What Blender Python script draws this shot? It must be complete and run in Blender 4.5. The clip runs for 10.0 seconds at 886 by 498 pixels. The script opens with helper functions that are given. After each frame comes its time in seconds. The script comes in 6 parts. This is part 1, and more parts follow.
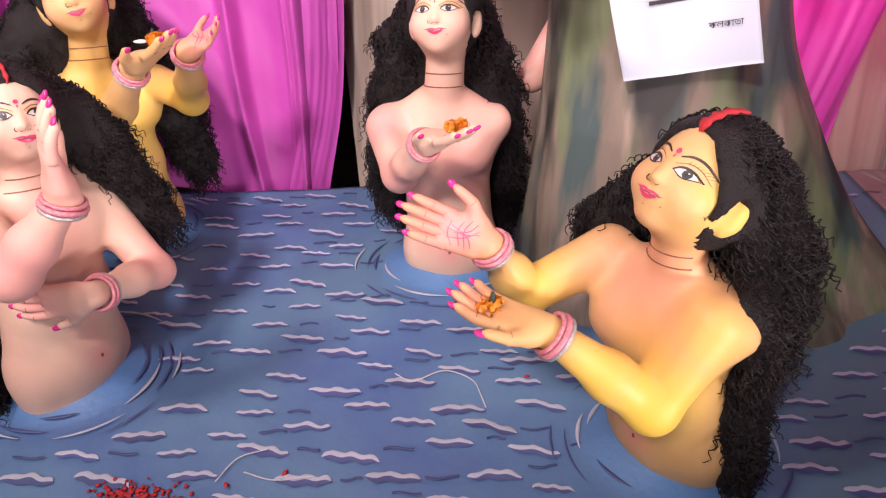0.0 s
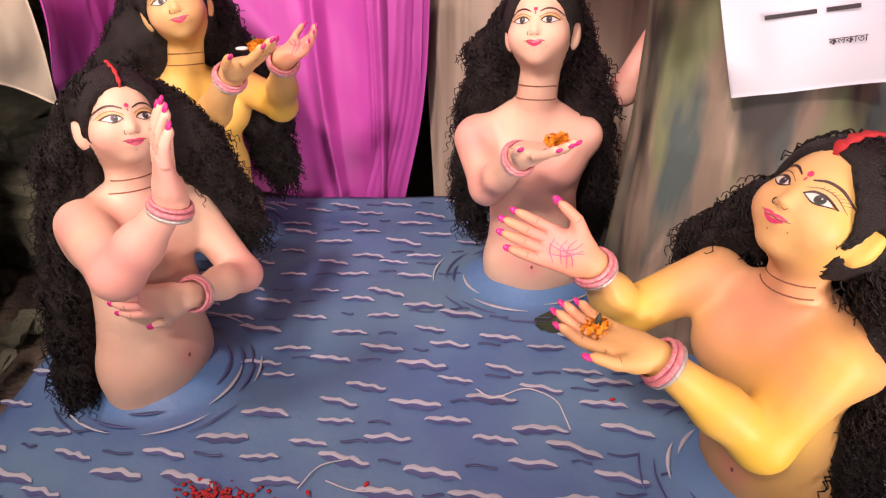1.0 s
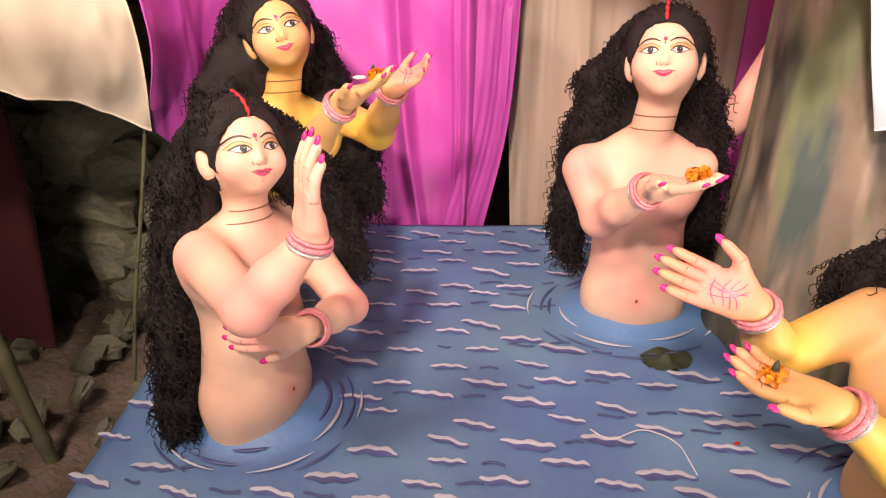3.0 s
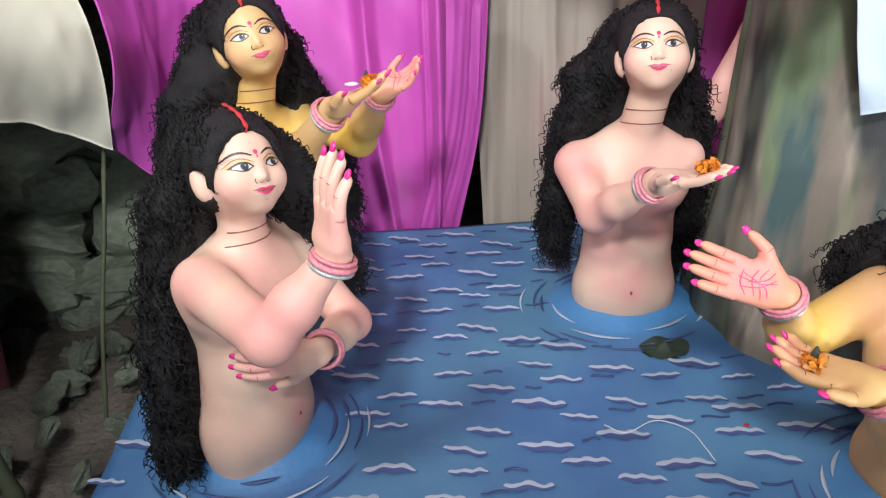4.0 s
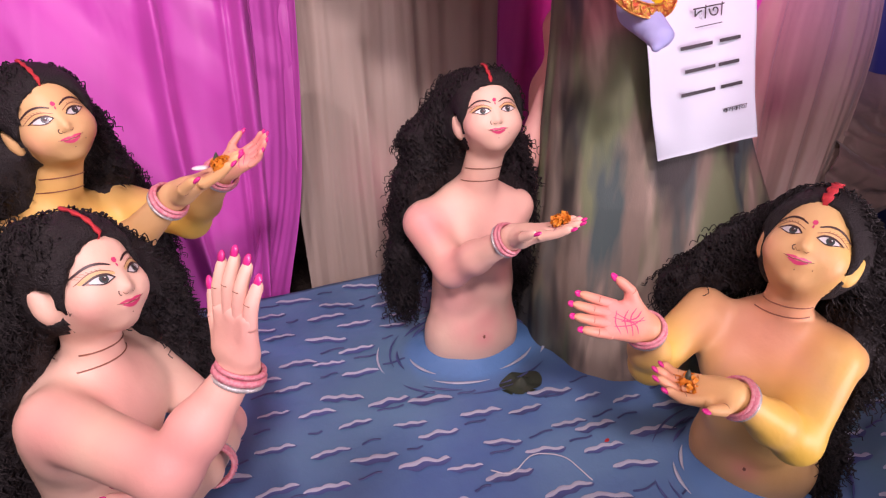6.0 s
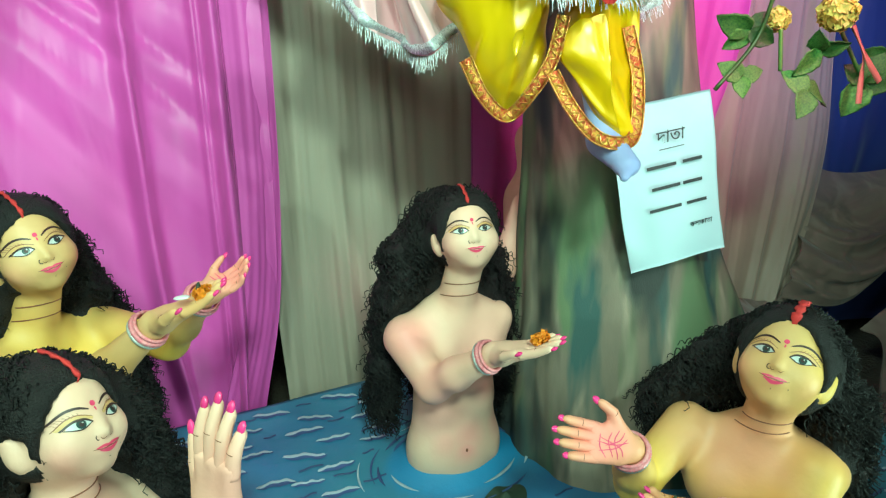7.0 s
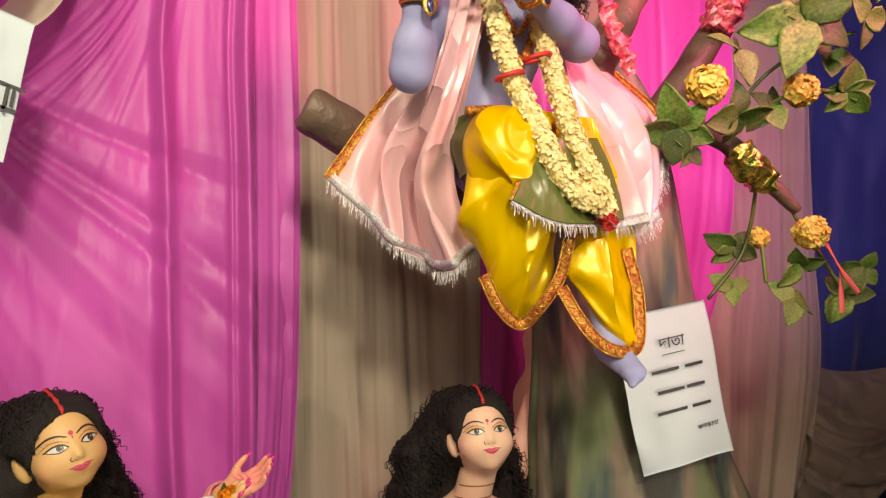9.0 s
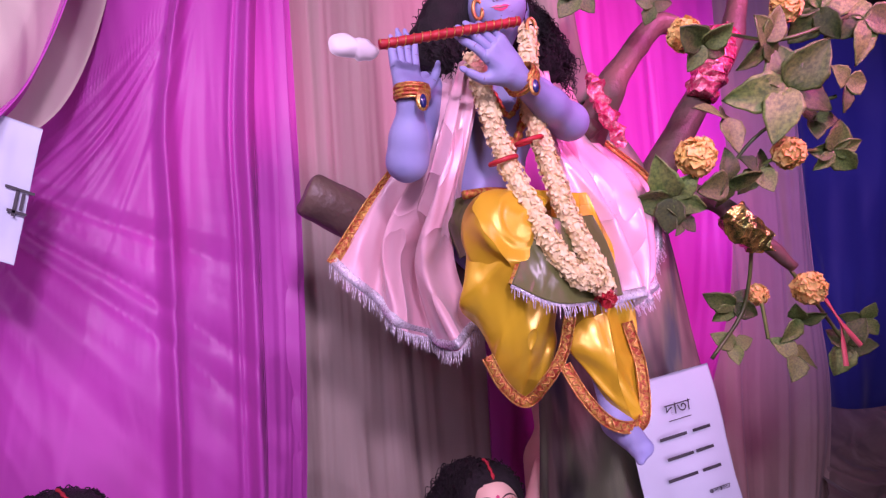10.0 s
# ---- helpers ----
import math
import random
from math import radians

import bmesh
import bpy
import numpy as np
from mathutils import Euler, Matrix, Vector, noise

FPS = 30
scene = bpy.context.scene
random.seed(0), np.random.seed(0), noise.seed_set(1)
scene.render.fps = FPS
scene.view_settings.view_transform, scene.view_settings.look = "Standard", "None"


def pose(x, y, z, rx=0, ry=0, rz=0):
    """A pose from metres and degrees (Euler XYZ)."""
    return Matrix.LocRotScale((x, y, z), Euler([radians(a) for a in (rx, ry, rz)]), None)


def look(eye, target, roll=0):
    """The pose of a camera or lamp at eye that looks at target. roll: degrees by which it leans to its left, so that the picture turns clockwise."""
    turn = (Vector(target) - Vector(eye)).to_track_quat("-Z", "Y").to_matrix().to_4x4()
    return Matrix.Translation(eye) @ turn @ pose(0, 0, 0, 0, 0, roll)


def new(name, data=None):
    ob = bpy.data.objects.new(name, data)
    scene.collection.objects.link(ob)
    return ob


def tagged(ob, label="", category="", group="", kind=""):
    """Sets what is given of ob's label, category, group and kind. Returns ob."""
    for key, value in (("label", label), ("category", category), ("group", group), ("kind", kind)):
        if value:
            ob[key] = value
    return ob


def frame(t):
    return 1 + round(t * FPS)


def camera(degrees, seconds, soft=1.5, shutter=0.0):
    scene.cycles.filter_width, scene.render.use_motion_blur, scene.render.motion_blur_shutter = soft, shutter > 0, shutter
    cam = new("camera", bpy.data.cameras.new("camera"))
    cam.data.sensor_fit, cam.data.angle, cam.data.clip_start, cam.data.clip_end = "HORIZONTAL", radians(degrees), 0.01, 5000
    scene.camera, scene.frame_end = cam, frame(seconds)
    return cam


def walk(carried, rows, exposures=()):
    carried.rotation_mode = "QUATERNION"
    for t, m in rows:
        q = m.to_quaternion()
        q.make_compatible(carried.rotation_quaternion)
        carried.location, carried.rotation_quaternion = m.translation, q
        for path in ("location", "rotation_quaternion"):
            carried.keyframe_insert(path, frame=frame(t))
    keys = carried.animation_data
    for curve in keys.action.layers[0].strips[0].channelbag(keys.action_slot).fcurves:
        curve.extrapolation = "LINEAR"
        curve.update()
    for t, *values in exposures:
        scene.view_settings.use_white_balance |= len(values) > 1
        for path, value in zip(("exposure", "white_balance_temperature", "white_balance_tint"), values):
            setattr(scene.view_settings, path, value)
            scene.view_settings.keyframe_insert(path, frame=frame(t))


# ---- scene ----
# ---- camera ----
cam = camera(68.6, 10.0, soft=1.25)
PATH = [
    (0.0, (-0.0032, 0.0598, 1.197), (-0.0152, 0.9632, 0.7684), -1.73),
    (0.5, (-0.0416, 0.0704, 1.1995), (-0.0906, 0.9756, 0.7773), -1.26),
    (1.0, (-0.0696, 0.0768, 1.199), (-0.1561, 0.9824, 0.7839), -1.43),
    (1.5, (-0.0888, 0.0786, 1.2021), (-0.1998, 0.9848, 0.7939), -1.62),
    (2.0, (-0.128, 0.0803, 1.2028), (-0.2585, 0.986, 0.7996), -1.31),
    (2.5, (-0.1832, 0.0884, 1.2038), (-0.3203, 0.994, 0.8025), -1.26),
    (3.0, (-0.2392, 0.0991, 1.2079), (-0.3482, 1.0156, 0.823), -1.37),
    (3.2, (-0.2648, 0.1033, 1.2108), (-0.3463, 1.0252, 0.832), -1.29),
    (4.3, (-0.3984, 0.1329, 1.2216), (-0.3619, 1.0492, 0.8227), -2.88),
    (4.5, (-0.4288, 0.1395, 1.2235), (-0.3523, 1.0552, 0.8291), -2.5),
    (5.0, (-0.4736, 0.1612, 1.2356), (-0.29, 1.0605, 0.8388), -2.18),
    (5.2, (-0.4856, 0.1634, 1.2443), (-0.2606, 1.0529, 0.8467), -2.2),
    (6.3, (-0.5088, 0.1878, 1.2955), (-0.1388, 1.0533, 0.9578), -2.16),
    (6.5, (-0.5048, 0.1904, 1.3098), (-0.1238, 1.059, 0.9929), -2.24),
    (6.9, (-0.512, 0.1872, 1.3332), (-0.119, 1.0713, 1.0804), -2.33),
    (7.0, (-0.5112, 0.1877, 1.3396), (-0.1131, 1.0721, 1.0963), -2.4),
    (7.5, (-0.5264, 0.1742, 1.3422), (-0.1229, 1.0738, 1.175), -1.82),
    (8.0, (-0.5488, 0.1529, 1.3469), (-0.1407, 1.0603, 1.2463), -0.78),
    (8.5, (-0.56, 0.1452, 1.3626), (-0.148, 1.0558, 1.3315), -1.24),
    (9.0, (-0.5704, 0.1318, 1.378), (-0.1503, 1.0385, 1.4169), -1.65),
    (9.5, (-0.5792, 0.1142, 1.4009), (-0.155, 1.0154, 1.4893), -2.23),
    (10.0, (-0.5744, 0.1059, 1.4544), (-0.158, 1.0104, 1.5465), -4.22),
]
EXPOSE = [
    (0.0, -0.01, 7000, 32), (0.5, -0.13, 7600, 40), (1.0, -0.13, 8200, 36), (1.5, -0.18, 6900, -32), (2.0, 0.08, 5500, -28), (2.5, 0.12, 5300, 16), (3.0, 0.15, 8800, 30),
    (4.5, -0.28, 4750, -8), (5.0, -0.23, 5100, -6), (6.5, -0.47, 7300, 62), (7.0, -0.28, 5350, -60), (7.5, -0.18, 5150, -54), (8.0, -0.60, 4550, 0), (8.5, -0.23, 13500, 8), (9.0, -0.82, 9200, 2), (9.5, -0.99, 6600, 125), (10.0, -1.19, 6000, 86),
]
walk(cam, [(t, look(eye, target, roll)) for t, eye, target, roll in PATH], EXPOSE)

# ---- world and lamps ----
world = bpy.data.worlds.new("night")
scene.world = world
world.use_nodes = True
world.node_tree.nodes["Background"].inputs[0].default_value = (0.9, 0.92, 1.0, 1)
world.node_tree.nodes["Background"].inputs[1].default_value = 0.30


def lamp(name, kind, eye, target, power, colour, size=0.2, cone=60):
    data = bpy.data.lights.new(name, kind)
    data.energy, data.color = power, colour
    if kind == "AREA":
        data.shape, data.size = "DISK", size
    else:
        data.shadow_soft_size = size
    if kind == "SPOT":
        data.spot_size, data.spot_blend = radians(cone), 0.8
    ob = new(name, data)
    ob.matrix_world = look(eye, target)
    return ob


lamp("flood_lamp", "AREA", (-1.1, 0.0, 2.45), (-0.65, 1.6, 1.80), 27, (1.0, 0.95, 0.93), 0.4)
lamp("flood_lamp", "SPOT", (-0.65, -0.95, 2.4), (-0.25, 1.6, 1.72), 270, (1.0, 0.95, 0.93), 0.12, 78)
# Large soft fill added from the front, not a lamp of the place.
lamp("front_fill", "AREA", (-0.6, -1.7, 1.8), (-0.5, 1.4, 1.1), 20, (0.95, 0.95, 1.0), 1.2)
lamp("stage_lamp", "SPOT", (1.36, -0.58, 0.42), (-0.66, 1.6, 1.36), 78, (1.0, 0.95, 0.95), 0.03, 34)
lamp("stage_lamp", "SPOT", (1.24, -0.72, 0.42), (-0.66, 1.6, 1.36), 78, (1.0, 0.95, 0.95), 0.03, 34)
# A third, higher spot is added to throw shadows on the cloths' lower part.
lamp("stage_lamp", "SPOT", (1.2, -1.2, 1.6), (-0.40, 1.6, 1.02), 90, (1.0, 0.95, 0.95), 0.03, 30)
lamp("party_spot", "SPOT", (0.8, -0.3, 2.55), (0.6, 1.4, 1.98), 600, (1.0, 0.20, 0.48), 0.3, 58)
lamp("party_spot", "SPOT", (1.75, 0.35, 1.9), (1.75, 1.75, 1.9), 80, (0.5, 0.3, 1.0), 0.05, 80)

# ---- materials ----
def material(name, base, second=None, rough=0.6, scale=6.0, spread=0.5, fine=120.0, bump=0.15, metal=0.0,
             stretch=(1, 1, 1), sheen=0.0, coat=0.0, random=0.0, spec=0.5, depth=0.002, attr=None, attr_colour=None, crease=None, streaks=()):
    """Two colours mixed by a broad noise, fine relief, and where wanted a painted layer held in a mesh attribute."""
    m = bpy.data.materials.new(name)
    m.use_nodes = True
    n, l = m.node_tree.nodes, m.node_tree.links
    b = n["Principled BSDF"]
    b.inputs["Roughness"].default_value, b.inputs["Metallic"].default_value = rough, metal
    b.inputs["Sheen Weight"].default_value, b.inputs["Coat Weight"].default_value = sheen, coat
    b.inputs["Specular IOR Level"].default_value = spec
    tc, mp = n.new("ShaderNodeTexCoord"), n.new("ShaderNodeMapping")
    mp.inputs["Scale"].default_value = stretch
    l.new(tc.outputs["Object"], mp.inputs["Vector"])
    second = second or tuple(c * 0.75 for c in base)
    broad = n.new("ShaderNodeTexNoise")
    broad.inputs["Scale"].default_value, broad.inputs["Detail"].default_value = scale, 5
    l.new(mp.outputs[0], broad.inputs["Vector"])
    ramp = n.new("ShaderNodeMapRange")
    ramp.inputs[1].default_value, ramp.inputs[2].default_value = 0.5 - spread / 2, 0.5 + spread / 2
    l.new(broad.outputs[0], ramp.inputs[0])
    mix = n.new("ShaderNodeMix")
    mix.data_type = "RGBA"
    mix.inputs[6].default_value, mix.inputs[7].default_value = (*base, 1), (*second, 1)
    l.new(ramp.outputs[0], mix.inputs[0])
    out = mix.outputs[2]
    for k, (colour, size, first, last) in enumerate(streaks):
        shift, brush, edge, over = n.new("ShaderNodeMapping"), n.new("ShaderNodeTexNoise"), n.new("ShaderNodeMapRange"), n.new("ShaderNodeMix")
        shift.inputs["Location"].default_value, shift.inputs["Scale"].default_value = (3.7 * k + 1, 1.9 * k, 0), (1, 1, 0.22)
        l.new(tc.outputs["Object"], shift.inputs["Vector"])
        brush.inputs["Scale"].default_value, brush.inputs["Detail"].default_value, brush.inputs["Distortion"].default_value = size * 1.6, 3, 0.4
        l.new(shift.outputs[0], brush.inputs["Vector"])
        edge.inputs[1].default_value, edge.inputs[2].default_value = first, last
        l.new(brush.outputs[0], edge.inputs[0])
        over.data_type = "RGBA"
        over.inputs[7].default_value = (*colour, 1)
        l.new(edge.outputs[0], over.inputs[0])
        l.new(out, over.inputs[6])
        out = over.outputs[2]
    if attr:
        for key, colour in zip(attr, attr_colour):
            at, over = n.new("ShaderNodeAttribute"), n.new("ShaderNodeMix")
            at.attribute_name = key
            over.data_type = "RGBA"
            over.inputs[7].default_value = (*colour, 1)
            l.new(at.outputs["Fac"], over.inputs[0])
            l.new(out, over.inputs[6])
            out = over.outputs[2]
    if random:
        info, hsv, rng = n.new("ShaderNodeObjectInfo"), n.new("ShaderNodeHueSaturation"), n.new("ShaderNodeMapRange")
        rng.inputs[3].default_value, rng.inputs[4].default_value = 1 - random, 1 + random
        l.new(info.outputs["Random"], rng.inputs[0])
        l.new(rng.outputs[0], hsv.inputs["Value"])
        l.new(out, hsv.inputs["Color"])
        out = hsv.outputs[0]
    l.new(out, b.inputs["Base Color"])
    grain, bm = n.new("ShaderNodeTexNoise"), n.new("ShaderNodeBump")
    grain.inputs["Scale"].default_value, grain.inputs["Detail"].default_value = fine, 3
    l.new(mp.outputs[0], grain.inputs["Vector"])
    bm.inputs["Strength"].default_value, bm.inputs["Distance"].default_value = bump, depth
    l.new(grain.outputs[0], bm.inputs["Height"])
    if crease:
        size, high, along = crease[:3]
        mp2, fold, b2 = n.new("ShaderNodeMapping"), n.new("ShaderNodeTexNoise"), n.new("ShaderNodeBump")
        mp2.inputs["Scale"].default_value = along
        mp2.inputs["Rotation"].default_value = (0.2, 0.25, 0.3)
        l.new(tc.outputs["Object"], mp2.inputs["Vector"])
        fold.inputs["Scale"].default_value, fold.inputs["Detail"].default_value, fold.inputs["Distortion"].default_value = size, 1.5, 0.8
        l.new(mp2.outputs[0], fold.inputs["Vector"])
        b2.inputs["Strength"].default_value, b2.inputs["Distance"].default_value = 0.9, high
        height = fold.outputs[0]
        if len(crease) > 3:
            less, fold_over, flip = n.new("ShaderNodeMath"), n.new("ShaderNodeMath"), n.new("ShaderNodeMath")
            less.operation, fold_over.operation, flip.operation = "SUBTRACT", "ABSOLUTE", "POWER"
            less.inputs[1].default_value, flip.inputs[1].default_value = 0.5, 0.7
            l.new(height, less.inputs[0])
            l.new(less.outputs[0], fold_over.inputs[0])
            l.new(fold_over.outputs[0], flip.inputs[0])
            height = flip.outputs[0]
            b2.invert = True
        l.new(height, b2.inputs["Height"])
        l.new(b2.outputs[0], bm.inputs["Normal"])
    l.new(bm.outputs[0], b.inputs["Normal"])
    rr = n.new("ShaderNodeMapRange")
    rr.inputs[3].default_value, rr.inputs[4].default_value = max(0.03, rough - 0.1), min(1, rough + 0.1)
    l.new(broad.outputs[0], rr.inputs[0])
    l.new(rr.outputs[0], b.inputs["Roughness"])
    return m


PAINTED = (["blush", "gold"], [(0.80, 0.24, 0.26), (0.84, 0.58, 0.06)])
SKIN_PINK = material("pale_pink_painted_clay", (0.75, 0.54, 0.40), (0.72, 0.44, 0.33), 0.5, 9, 0.45, 90, 0.3, spec=0.4, attr=PAINTED[0], attr_colour=PAINTED[1])
SKIN_CREAM = material("cream_yellow_painted_clay", (0.63, 0.41, 0.20), (0.61, 0.34, 0.14), 0.5, 9, 0.45, 90, 0.3, spec=0.4, attr=PAINTED[0], attr_colour=PAINTED[1])
SKIN_BLUE = material("light_blue_painted_clay", (0.31, 0.34, 0.58), (0.25, 0.27, 0.50), 0.55, 12, 0.5, 160, 0.12)
HAIR = material("black_curly_fibre", (0.013, 0.011, 0.012), (0.022, 0.019, 0.019), 0.6, 40, 0.5, 400, 0.9, spec=0.2, depth=0.004)
INK = material("dark_brown_paint", (0.05, 0.02, 0.02), None, 0.5)
BROWN = material("reddish_brown_paint", (0.25, 0.09, 0.05), None, 0.5)
EYE_WHITE = material("white_gloss_paint", (0.72, 0.72, 0.70), None, 0.3)
IRIS = material("grey_green_paint", (0.035, 0.06, 0.06), None, 0.3)
LIP = material("deep_pink_paint", (0.58, 0.035, 0.12), (0.64, 0.06, 0.17), 0.35)
NAIL = material("hot_pink_gloss_paint", (0.75, 0.04, 0.26), None, 0.25)
SINDOOR = material("red_powder", (0.50, 0.03, 0.03), (0.40, 0.02, 0.03), 0.85, 60, 0.5, 500, 0.4)
MAGENTA = material("magenta_satin_cloth", (0.55, 0.085, 0.43), (0.47, 0.065, 0.36), 0.46, 4, 0.7, 500, 0.12, sheen=0.05, spec=0.45, crease=(9, 0.018, (1.0, 1.0, 0.12)))
BEIGE = material("olive_beige_cloth", (0.43, 0.35, 0.285), (0.31, 0.255, 0.205), 0.6, 3, 0.6, 500, 0.12, stretch=(4, 1, 0.35), sheen=0.2, crease=(13, 0.014, (1.0, 1.0, 0.07)))
CREAM = material("cream_cloth", (0.72, 0.66, 0.52), (0.60, 0.55, 0.43), 0.6, 4, 0.6, 500, 0.15, sheen=0.2, crease=(5, 0.03, (1, 1, 0.4)))
PALE = material("tan_beige_cloth", (0.40, 0.30, 0.24), (0.31, 0.22, 0.18), 0.55, 4, 0.6, 500, 0.12, sheen=0.3, crease=(11, 0.014, (1.0, 1.0, 0.08)))
BLUE = material("deep_blue_cloth", (0.02, 0.03, 0.16), (0.03, 0.05, 0.22), 0.6, 3, 0.6, 500, 0.12, sheen=0.2, crease=(4, 0.05, (1, 1, 0.5)))
BARK_CLOTH = material("brown_grey_painted_trunk_cloth", (0.27, 0.22, 0.17), (0.17, 0.14, 0.105), 0.65, 5, 0.3, 220, 0.3, stretch=(2.4, 2.4, 0.6), streaks=[((0.40, 0.32, 0.25), 9.0, 0.52, 0.64), ((0.15, 0.19, 0.10), 6.3, 0.50, 0.62), ((0.06, 0.10, 0.095), 7.1, 0.53, 0.65), ((0.035, 0.036, 0.034), 5.6, 0.50, 0.63)])
BARK = material("brown_painted_bark", (0.19, 0.12, 0.085), (0.07, 0.05, 0.04), 0.5, 6, 0.4, 60, 0.6, depth=0.006)
WATER = material("blue_painted_board", (0.065, 0.145, 0.33), (0.105, 0.23, 0.39), 0.5, 4.5, 0.32, 90, 0.35, depth=0.003, attr=["deep", "teal", "bright"], attr_colour=[(0.03, 0.09, 0.26), (0.075, 0.18, 0.20), (0.075, 0.22, 0.46)])
STROKE_LIGHT = material("lavender_white_paint", (0.50, 0.54, 0.62), (0.36, 0.41, 0.52), 0.5, 60, 0.6, 300, 0.3, random=0.12)
STROKE_DARK = material("dark_navy_paint", (0.05, 0.07, 0.20), (0.07, 0.10, 0.25), 0.5, 60, 0.6, 300, 0.3, random=0.2)
SATIN_PINK = material("pale_pink_satin", (0.80, 0.50, 0.54), (0.74, 0.43, 0.47), 0.30, 5, 0.6, 900, 0.04, sheen=0.2, spec=0.9, crease=(4.0, 0.04, (1.7, 1.0, 0.5), "ridged"))
SATIN_GOLD = material("golden_yellow_satin", (0.80, 0.54, 0.008), (0.74, 0.46, 0.006), 0.30, 5, 0.6, 900, 0.04, metal=0.25, spec=0.8, crease=(4.5, 0.065, (1.5, 1.0, 0.6), "ridged"))
SATIN_GREEN = material("dark_green_satin", (0.12, 0.14, 0.04), (0.09, 0.11, 0.03), 0.3, 5, 0.6, 600, 0.05, crease=(10, 0.03, (1, 1, 0.5)))
TRIM = material("red_and_gold_braid", (0.45, 0.08, 0.03), (0.60, 0.36, 0.06), 0.35, 160, 0.12, 500, 0.6, metal=0.5)
SILVER = material("silver_tinsel", (0.85, 0.85, 0.88), (0.60, 0.60, 0.65), 0.28, 200, 0.3, 800, 0.9, metal=0.45)
GARLAND = material("cream_white_flower", (0.86, 0.77, 0.44), (0.82, 0.69, 0.33), 0.65, 70, 0.5, 300, 0.3)
RED = material("bright_red_thread", (0.55, 0.03, 0.03), None, 0.5, 60)
GOLD = material("gold_jewellery", (0.75, 0.50, 0.12), (0.5, 0.12, 0.05), 0.3, 120, 0.3, 400, 0.6, metal=0.7)
JEWEL = material("dark_blue_jewel", (0.02, 0.03, 0.15), None, 0.1, coat=1.0)
PINK_ROPE = material("pink_bead_bangle", (0.58, 0.15, 0.20), (0.66, 0.30, 0.32), 0.4, 200, 0.3, 500, 0.4)
WHITE_ROPE = material("white_silver_bangle", (0.52, 0.52, 0.50), (0.36, 0.36, 0.36), 0.3, 200, 0.3, 500, 0.4, metal=0.3)
MARIGOLD = material("orange_marigold", (0.72, 0.26, 0.01), (0.60, 0.18, 0.01), 0.65, 90, 0.5)
YELLOW_FLOWER = material("yellow_cloth_flower", (0.86, 0.70, 0.22), (0.84, 0.60, 0.12), 0.75, 50, 0.5, 300, 0.3, random=0.12)
LEAF = material("green_cloth_leaf", (0.17, 0.28, 0.055), (0.05, 0.12, 0.025), 0.42, 14, 0.35, 90, 0.5, random=0.55, spec=0.6, depth=0.002)
LEAF_DARK = material("dry_green_leaf", (0.03, 0.045, 0.025), (0.02, 0.03, 0.02), 0.7, 40)
CRUMPLED = material("dull_brown_pink_cloth", (0.27, 0.19, 0.16), (0.19, 0.13, 0.115), 0.6, 5, 0.6, 500, 0.12, sheen=0.2, crease=(9, 0.04, (1, 1, 1)))
RIBBON = material("salmon_pink_ribbon", (0.72, 0.20, 0.17), (0.62, 0.15, 0.14), 0.45, 30)
ORANGE = material("ochre_lid_paint", (0.62, 0.36, 0.12), (0.66, 0.44, 0.22), 0.5, 60)
PAPER = material("white_paper", (0.50, 0.60, 0.66), (0.47, 0.57, 0.64), 0.6, 5, 0.6, 60, 0.05)
PRINT = material("black_print", (0.02, 0.02, 0.025), None, 0.6)
FOIL = material("gold_green_foil", (0.55, 0.50, 0.10), (0.10, 0.14, 0.03), 0.18, 60, 0.2, 200, 0.8, metal=0.8)
RED_FOIL = material("red_pink_sequin_cloth", (0.65, 0.04, 0.12), (0.75, 0.30, 0.30), 0.25, 120, 0.2, 300, 0.9, metal=0.5)
FEATHER = material("white_conch_shape", (0.72, 0.70, 0.70), (0.66, 0.6, 0.62), 0.5, 30)
GROUND = material("dark_damp_earth", (0.19, 0.15, 0.12), (0.09, 0.075, 0.058), 0.85, 9, 0.5, 60, 0.9, depth=0.012)
STONE = material("grey_green_rubble_stone", (0.30, 0.30, 0.22), (0.14, 0.17, 0.11), 0.8, 10, 0.5, 70, 0.8, random=0.35, depth=0.008)
MORTAR = material("dark_earth_wall", (0.07, 0.075, 0.055), (0.04, 0.05, 0.03), 0.9, 8)
MAROON = material("dark_maroon_cloth", (0.075, 0.012, 0.018), (0.055, 0.01, 0.014), 0.7, 4)
BAMBOO = material("green_grey_bamboo", (0.12, 0.13, 0.07), (0.075, 0.08, 0.045), 0.5, 20)
THREAD = material("white_thread", (0.7, 0.7, 0.72), None, 0.6)
CANOPY = material("dull_tent_cloth", (0.22, 0.19, 0.17), (0.17, 0.14, 0.13), 0.8, 2)


# ---- mesh helpers ----
def mesh_object(name, verts, faces, mats, index=None, smooth=True, attrs=None):
    me = bpy.data.meshes.new(name)
    me.from_pydata([tuple(v) for v in verts], [], [tuple(int(i) for i in f) for f in faces])
    for m in (mats if isinstance(mats, (list, tuple)) else [mats]):
        me.materials.append(m)
    if index is not None:
        me.polygons.foreach_set("material_index", np.asarray(index, dtype=np.int32))
    me.polygons.foreach_set("use_smooth", np.full(len(me.polygons), smooth))
    for key, values in (attrs or {}).items():
        me.attributes.new(key, "FLOAT", "POINT").data.foreach_set("value", np.asarray(values, dtype=np.float32))
    me.update()
    return new(name, me)


def thing(name, base, label, category, group="", kind=""):
    ob = new(name)
    ob.empty_display_size = 0.05
    ob.location = base
    bpy.context.view_layer.update()
    return tagged(ob, label, category, group, kind)


